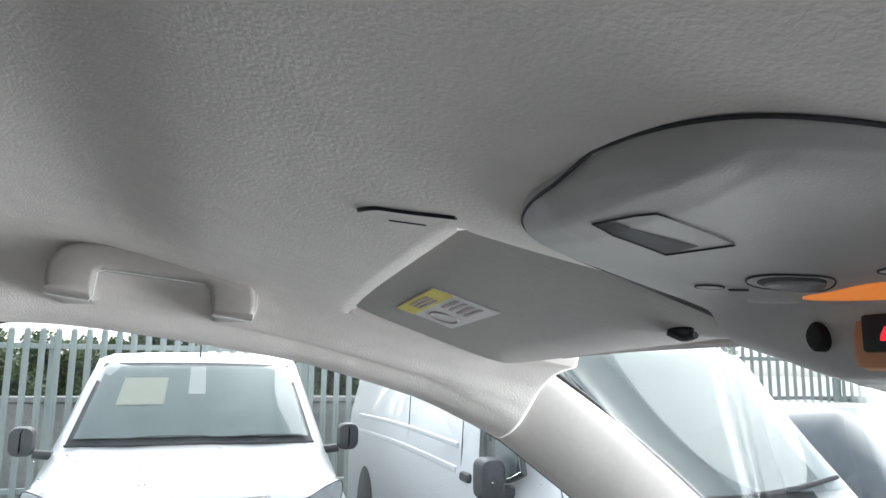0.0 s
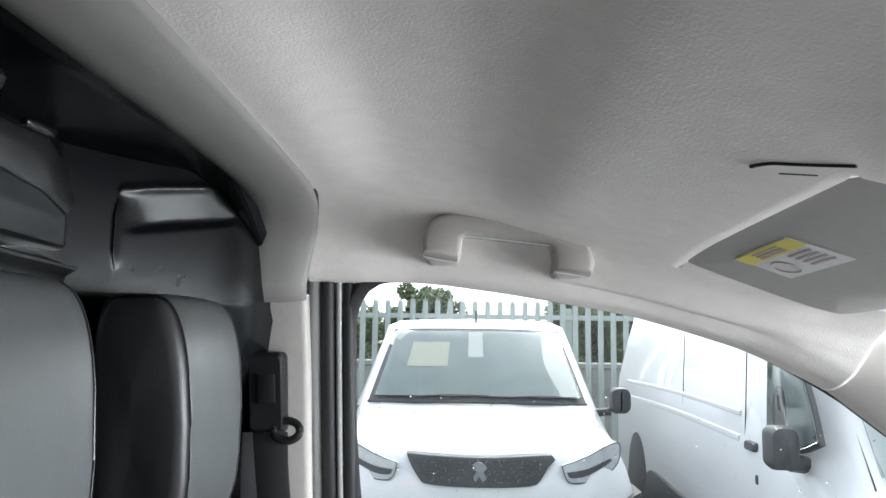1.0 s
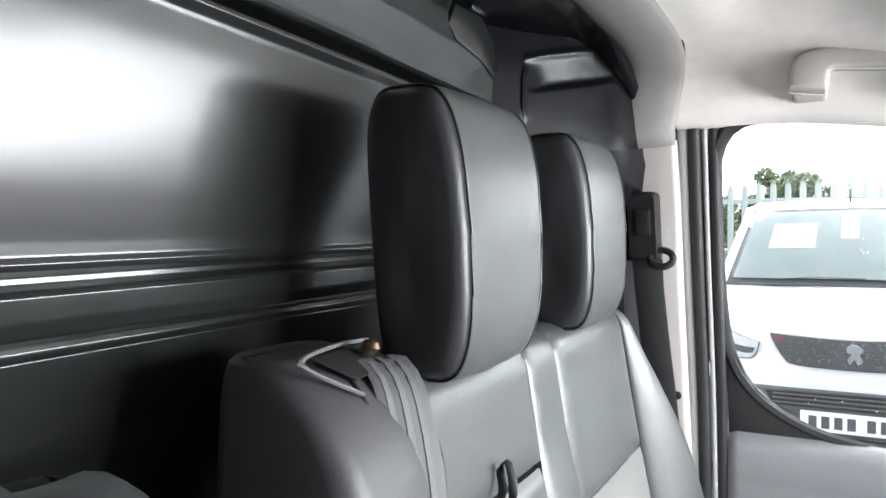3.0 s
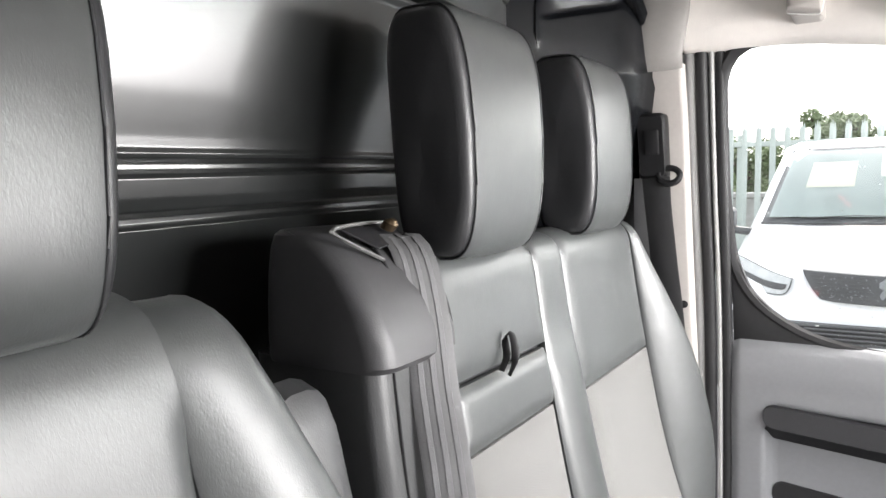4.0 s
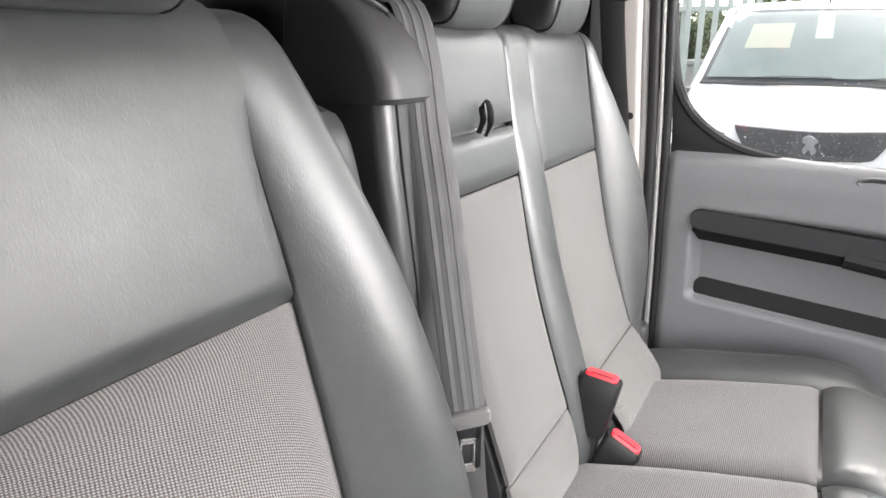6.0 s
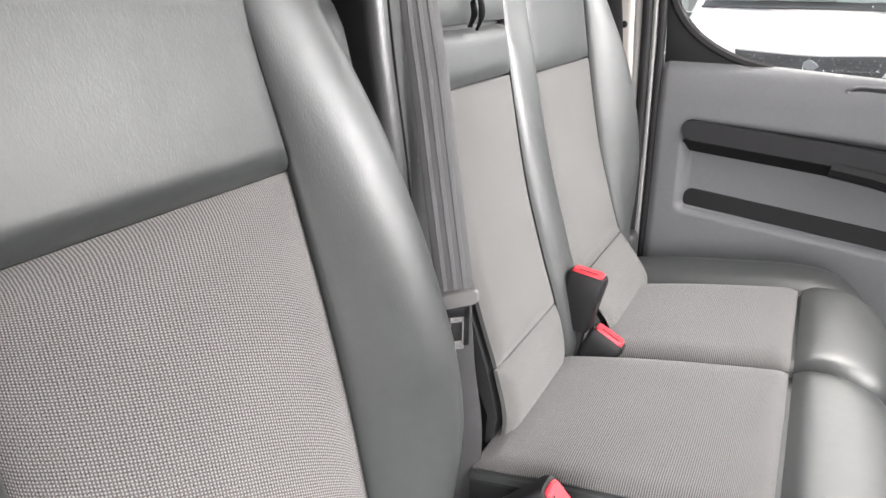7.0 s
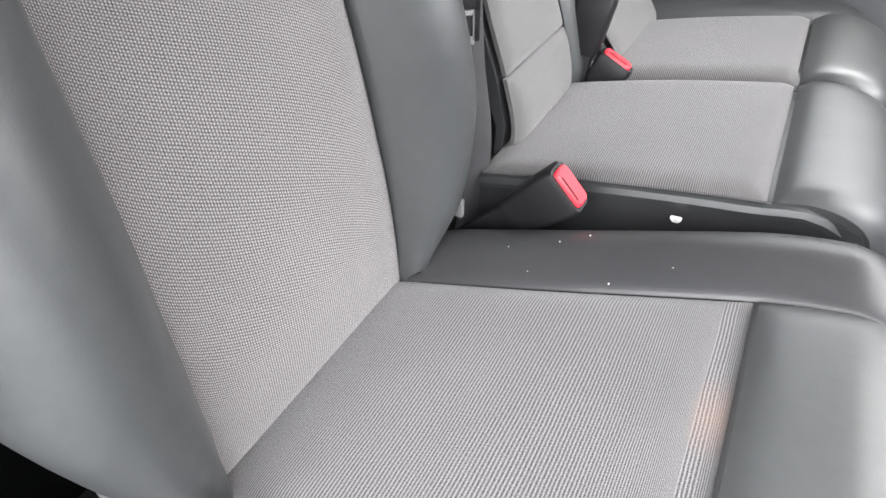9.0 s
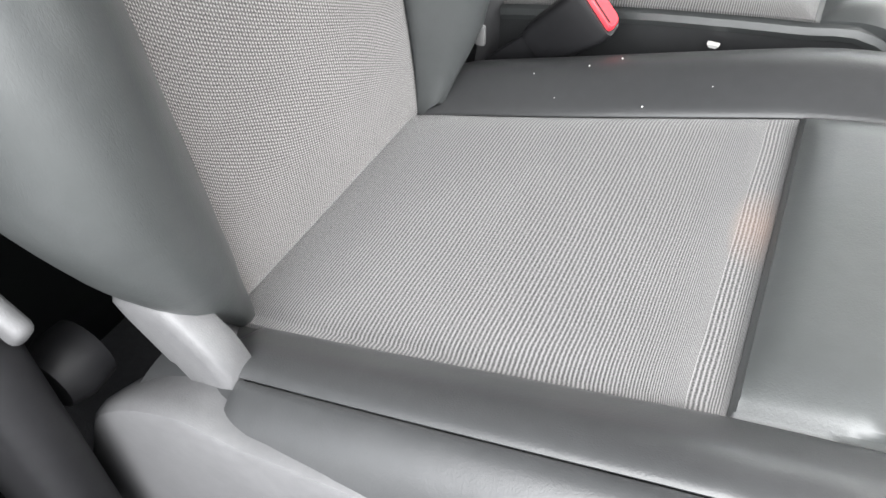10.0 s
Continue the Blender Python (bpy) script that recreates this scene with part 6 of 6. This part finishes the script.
    shape([(-0.95, 0.87), (-0.86, 0.82), (-0.70, 0.790), (-0.45, 0.778), (0.0, 0.776), (0.45, 0.778), (0.70, 0.790), (0.86, 0.82), (0.95, 0.87), (0.97, 0.60), (0.92, 0.34), (0.5, 0.29), (0.0, 0.28), (-0.5, 0.29), (-0.92, 0.34), (-0.97, 0.60)], 0.050, 0.25, CAR_BLACK, "bumper", label="dark grey textured bumper", front=low_front)
    pl2 = part("number_plate", rbox((-0.26, -0.075, 0.562), (0.26, -0.040, 0.668), 0.004), PLATE, v, "white number plate")
    for k in range(7):
        x = -0.20 + k * 0.062 + (0.03 if k > 3 else 0)
        part("plate_bar", rbox((x - 0.02, -0.0785, 0.582), (x + 0.02, -0.0735, 0.648), 0), CAR_BLACK, pl2, smooth=False)
    for s in (-1, 1):
        hl = [(s * 0.47, 1.02), (s * 0.60, 1.06), (s * 0.78, 1.135), (s * 0.83, 1.12), (s * 0.81, 1.02), (s * 0.70, 0.945), (s * 0.52, 0.925)]
        lamp = shape(hl, 0.075, 0.12, LAMP_GLASS, "headlamp", label="clear headlamp")
        ring = smooth_line([(x, 0, z) for x, z in hl + hl[:1]], 48)[:-1]
        part("lamp_rim", tube([front(p.x, p.z, 0.076) for p in ring], 0.0035, 6, closed=True), CAR_BLACK, lamp)
        shape([(s * 0.50, 0.985), (s * 0.62, 1.00), (s * 0.76, 1.05), (s * 0.76, 1.03), (s * 0.62, 0.965), (s * 0.52, 0.955)], 0.086, 0.02, CAR_BLACK, "lamp_mask", lamp)
        side_mirror(v, s * 1.04, 1.12, 1.30)
        wheel(v, s * 0.95, 0.88, 0.33, 0.22)
        wheel(v, s * 0.95, 4.0, 0.33, 0.22)
    part("aerial", tube([(0.0, 1.62, 1.84), (0.0, 1.64, 1.95)], 0.008, 6), CAR_BLACK, v, "short black roof aerial")
    v.matrix_world = pose(0.30, 3.98, 0.0, 0, 0, 0)
    return v


def white_side_van():
    """Larger white van standing beside the first, seen along its flank and through the windscreen."""
    v = thing("white_van", "tall white panel van with black lower cladding, parked alongside", "van")
    H = 2.02
    rings = [van_ring(0.0, 0.80, 0.40, 0.66, 0.74, 0.60, 0.88), van_ring(0.10, 0.92, 0.30, 0.74, 0.88, 0.78, 0.99), van_ring(0.5, 0.98, 0.28, 0.86, 0.95, 0.82, 1.09), van_ring(0.80, 0.985, 0.28, 0.94, 0.95, 0.82, 1.15),
             van_ring(1.18, 0.985, 0.28, 1.10, 0.95, 0.76, 1.56), van_ring(1.50, 0.985, 0.28, 1.15, 0.955, 0.72, 1.90), van_ring(1.72, 0.985, 0.28, 1.15, 0.96, 0.74, 1.97), van_ring(2.2, 0.985, 0.28, 1.15, 0.965, 0.80, H),
             van_ring(5.2, 0.985, 0.28, 1.15, 0.965, 0.80, H), van_ring(5.32, 0.96, 0.34, 1.15, 0.93, 0.76, H - 0.05)]
    part("body", loft(rings), WHITE, v, "white painted body", sharp=50)

    def sc(s, t, off=0.0):
        w = lerp(0.83, 0.70, t)
        return Vector((s * w, lerp(0.80, 1.48, t) + 0.10 * s * s - off, lerp(1.155, 1.885, t) - 0.012 * s * s + off * 0.5))

    part("windscreen_surround", grid(lambda a, b: sc(lerp(-1, 1, a), lerp(-0.03, 0.30, b), 0.030), 20, 10), CAR_BLACK, v)
    part("cab_backdrop", grid(lambda a, b: sc(lerp(-0.95, 0.95, a), lerp(0.04, 0.985, b), 0.040), 20, 10), SCREEN_BACK, v)
    pn = part("windscreen", slab(lambda a, b: sc(lerp(-0.965, 0.965, a), lerp(0.03, 0.98, b), 0.052), 20, 10, (0, -0.003, 0.002)), SCREEN, v, "tinted windscreen")
    part("wiper", tube([sc(0.1, 0.02, 0.07), sc(0.5, 0.05, 0.07), sc(0.93, 0.10, 0.066)], 0.012, 6), CAR_BLACK, v)
    s = -1

    def flank(y, z, off):
        return Vector((s * (0.975 - 0.05 * max(0, z - 1.15) + off), y, z))

    def shape(pts, off, mat, name, parent=v, label="", thick=0.02):
        line = smooth_line([(0, y, z) for y, z in pts + pts[:1]], 60)[:-1]
        cy, cz = sum(p.y for p in line) / len(line), sum(p.z for p in line) / len(line)
        return part(name, loft([[flank(p.y, p.z, off - thick) for p in line], [flank(p.y, p.z, off) for p in line], [flank(lerp(cy, p.y, 0.97), lerp(cz, p.z, 0.97), off + 0.004) for p in line]]), mat, parent, label)

    win = [(0.98, 1.30), (1.10, 1.46), (1.30, 1.66), (1.45, 1.76), (1.60, 1.79), (1.78, 1.78), (1.80, 1.70), (1.80, 1.40), (1.79, 1.30), (1.72, 1.245), (1.50, 1.225), (1.25, 1.24)]
    win = [(0.98 + 0.68 * (y - 0.98), z) for y, z in win]
    shape(win, 0.016, CAR_BLACK, "window_surround")
    inner = [(lerp(1.3, y, 0.94), lerp(1.5, z, 0.94)) for y, z in win]
    shape(inner, 0.020, SCREEN_BACK, "window_backdrop")
    shape(inner, 0.030, SCREEN, "door_glass", label="tinted door glass", thick=0.006)
    shape([(1.30, 1.30), (1.42, 1.30), (1.46, 1.42), (1.42, 1.52), (1.34, 1.52), (1.30, 1.42)], 0.024, PLASTIC_BASE, "seat_behind_glass", label="grey seat seen through the glass", thick=0.004)
    # flank creases, door gaps, handle, cladding
    for z, y0, y1, r in ((1.20, 1.95, 4.8, 0.014), (1.34, 1.95, 4.8, 0.010), (0.78, 0.9, 4.6, 0.012)):
        part("crease", tube([flank(lerp(y0, y1, k / 12), z + 0.02 * math.sin(math.pi * k / 12), 0.0) for k in range(13)], r, 8, flat=1.8), WHITE, v)
    for y in (1.88, 3.05):
        part("door_gap", tube([flank(y, 0.45, -0.001), flank(y, 1.1, 0.004), flank(y, 1.9, 0.0)], 0.0035, 6), PLASTIC_DARK, v)
    part("door_handle", loft([[flank(1.76 + a, 1.185 + c, d) for a, c in rounded(0.15 * k, 0.05 * k, 0.02, 4)] for d, k in ((0.0, 1.0), (0.02, 1.0), (0.03, 0.85))]), CAR_BLACK, v, "black door handle")
    part("lock", loft([[flank(1.70 + a, 1.02 + c, d) for a, c in rounded(0.03 * k, 0.05 * k, 0.01, 4)] for d, k in ((0.0, 1.0), (0.012, 1.0), (0.016, 0.8))]), CAR_BLACK, v)
    shape([(1.2, 0.66), (3.0, 0.66), (3.9, 0.68), (4.04, 0.50), (4.04, 0.32), (1.2, 0.32)], 0.030, CAR_BLACK, "lower_cladding", label="black lower cladding", thick=0.04)
    shape([(4.06, 0.34), (4.08, 0.62), (4.20, 0.84), (4.40, 0.92), (4.60, 0.84), (4.72, 0.62), (4.74, 0.34)], 0.012, CAR_BLACK, "wheel_arch", thick=0.04)
    m = new("side_mirror")
    m.parent = v
    part("shell", loft([[Vector((-1.10 + a, 1.12 + d, 1.27 + c)) for a, c in rounded(0.13 * k, 0.20 * k, 0.04, 4)] for d, k in ((-0.08, 0.6), (-0.06, 0.9), (0.0, 1.0), (0.05, 0.95))]), CAR_BLACK, m, "black mirror shell")
    part("arm", tube([(-1.05, 1.15, 1.20), (-0.93, 1.20, 1.18)], 0.04, 8), CAR_BLACK, m)
    for x in (-0.975, 0.975):
        wheel(v, x, 0.88, 0.34, 0.22)
        wheel(v, x, 4.40, 0.34, 0.22)
    v.matrix_world = pose(2.74, 1.98, 0.0, 0, 0, 0)
    return v


def dark_car():
    v = thing("dark_car", "dark blue car parked beyond the vans", "car")
    rings = [van_ring(0.0, 0.75, 0.3, 0.5, 0.72, 0.6, 0.72), van_ring(0.2, 0.88, 0.22, 0.62, 0.86, 0.72, 0.86), van_ring(1.1, 0.90, 0.2, 0.72, 0.88, 0.76, 1.0), van_ring(1.9, 0.90, 0.2, 0.8, 0.86, 0.58, 1.46),
             van_ring(3.0, 0.90, 0.2, 0.8, 0.86, 0.58, 1.48), van_ring(3.9, 0.90, 0.2, 0.8, 0.86, 0.68, 1.1), van_ring(4.3, 0.85, 0.3, 0.7, 0.8, 0.66, 0.95)]
    part("body", loft(rings), CAR_BLUE, v, "dark blue painted body", sharp=50)
    for x in (-0.9, 0.9):
        for y in (0.8, 3.4):
            wheel(v, x, y, 0.31, 0.2)
    v.matrix_world = pose(6.6, 3.4, 0.0, 0, 0, 0)


# backdrop sheet tint: pale glass reflections and cab dimness painted together
SCREEN_BACK = material("painted_cab_and_reflections", (0.29, 0.33, 0.325), 0.6, var=0.14, scale=1.6, fine=7)
white_front_van()
white_side_van()
dark_car()


def palisade(x0, x1, y):
    """Steel palisade fence: two rails, posts, and pales with split pointed heads."""
    f = thing("palisade_fence", "grey-green galvanised steel palisade fence behind the vans", "fence")
    for z in (0.45, 1.985):
        part("rail", rbox((x0, y + 0.01, z - 0.03), (x1, y + 0.05, z + 0.03), 0.004, 1), GALV, f)
    x = x0
    while x < x1:
        part("post", rbox((x - 0.05, y + 0.05, 0.0), (x + 0.05, y + 0.13, 2.1), 0.006, 1), GALV, f)
        x += 2.75
    out = [(-0.034, 0.05), (-0.034, 2.12), (-0.022, 2.21), (-0.010, 2.16), (0.0, 2.24), (0.010, 2.16), (0.022, 2.21), (0.034, 2.12), (0.034, 0.05)]
    bm = bmesh.new()
    rings = []
    for dy in (0.0, 0.004):
        rings.append([Vector((a, dy + 0.012 * (1 - (a / 0.034) ** 2) * -1, z)) for a, z in out])
    loft(rings, bm)
    me = bpy.data.meshes.new("pale")
    bmesh.ops.recalc_face_normals(bm, faces=bm.faces)
    bm.to_mesh(me)
    bm.free()
    me.materials.append(GALV)
    n = int((x1 - x0) / 0.155)
    for k in range(n):
        p = new("pale", me)
        p.parent = f
        p.location = (x0 + 0.155 * (k + 0.5), y, 0)


palisade(-9.5, 17.0, 8.8)


def tree(x, y, height, spread, seed, label):
    """A dense bushy tree: trunk, limbs, and leaves gathered in overlapping clumps with an uneven outline."""
    t = thing("tree", label, "tree", group="trees behind the fence")
    r = random.Random(seed)
    bm = bmesh.new()
    tube([(x, y, 0), (x + 0.05, y, height * 0.3), (x, y + 0.05, height * 0.6), (x + 0.1, y, height * 0.8)], 0.10, 8, bm)
    clumps = []
    for k in range(46):
        a, h, q = r.uniform(0, 6.28), r.uniform(0.0, 1.0), r.uniform(0.0, 1.0) ** 0.5
        wide = (1 - (2 * h - 1) ** 4) ** 0.5 + 0.10
        e = Vector((x + spread * q * wide * math.cos(a), y + spread * q * wide * math.sin(a), height * (0.42 + 0.50 * h)))
        tube([(x, y, e.z * 0.75), tuple(Vector((x, y, e.z * 0.8)).lerp(e, 0.5) + Vector((0, 0, 0.05))), tuple(e)], 0.025, 5, bm)
        clumps.append((e, r.uniform(0.22, 0.34) * spread))
    part("trunk", bm, BARK, t, "grey-brown trunk and limbs")
    verts, faces = [], []
    for e, size in clumps:
        for _ in range(330):
            d = Vector((r.gauss(0, 1), r.gauss(0, 1), r.gauss(0, 1))).normalized() * size * r.uniform(0.35, 1.0) ** 0.6
            c = e + d
            s = r.uniform(0.025, 0.055)
            u = (Vector((r.gauss(0, 1), r.gauss(0, 1), r.gauss(0, 1)))).normalized()
            w = u.orthogonal().normalized()
            i = len(verts)
            verts += [c - u * s, c + w * s * 0.55, c + u * s, c - w * s * 0.55]
            faces.append((i, i + 1, i + 2, i + 3))
    me = bpy.data.meshes.new("crown")
    me.from_pydata(verts, [], faces)
    me.materials.append(LEAF)
    c = new("crown", me)
    c.parent = t
    c["label"] = "dense green leafy crown"


tree(-0.55, 13.2, 2.85, 0.62, 1, "rounded green bush-like tree behind the fence")
tree(2.3, 13.0, 2.62, 0.72, 2, "low green tree behind the fence")
tree(3.3, 13.3, 2.68, 0.85, 3, "low green tree behind the fence")
tree(4.6, 13.6, 2.6, 0.9, 9, "low green tree behind the fence")
tree(-3.6, 13.8, 2.5, 1.0, 4, "low green tree behind the fence")
tree(-2.1, 14.2, 2.35, 0.9, 7, "low green tree behind the fence")
tree(6.5, 14.0, 2.6, 1.2, 5, "low green tree behind the fence")
tree(-6.5, 14.5, 2.5, 1.2, 6, "low green tree behind the fence")
tree(10.0, 14.0, 2.8, 1.3, 8, "low green tree behind the fence")

# low pale wall beyond the fence, with a capping course
yard_wall = thing("wall_yard", "low pale concrete wall beyond the fence", "wall", kind="structure")
part("panel", rbox((-14.0, 10.4, 0.0), (20.0, 10.55, 1.30), 0.01, 1), CONCRETE, yard_wall)
part("capping", rbox((-14.0, 10.36, 1.30), (20.0, 10.59, 1.38), 0.015, 1), CONCRETE, yard_wall)
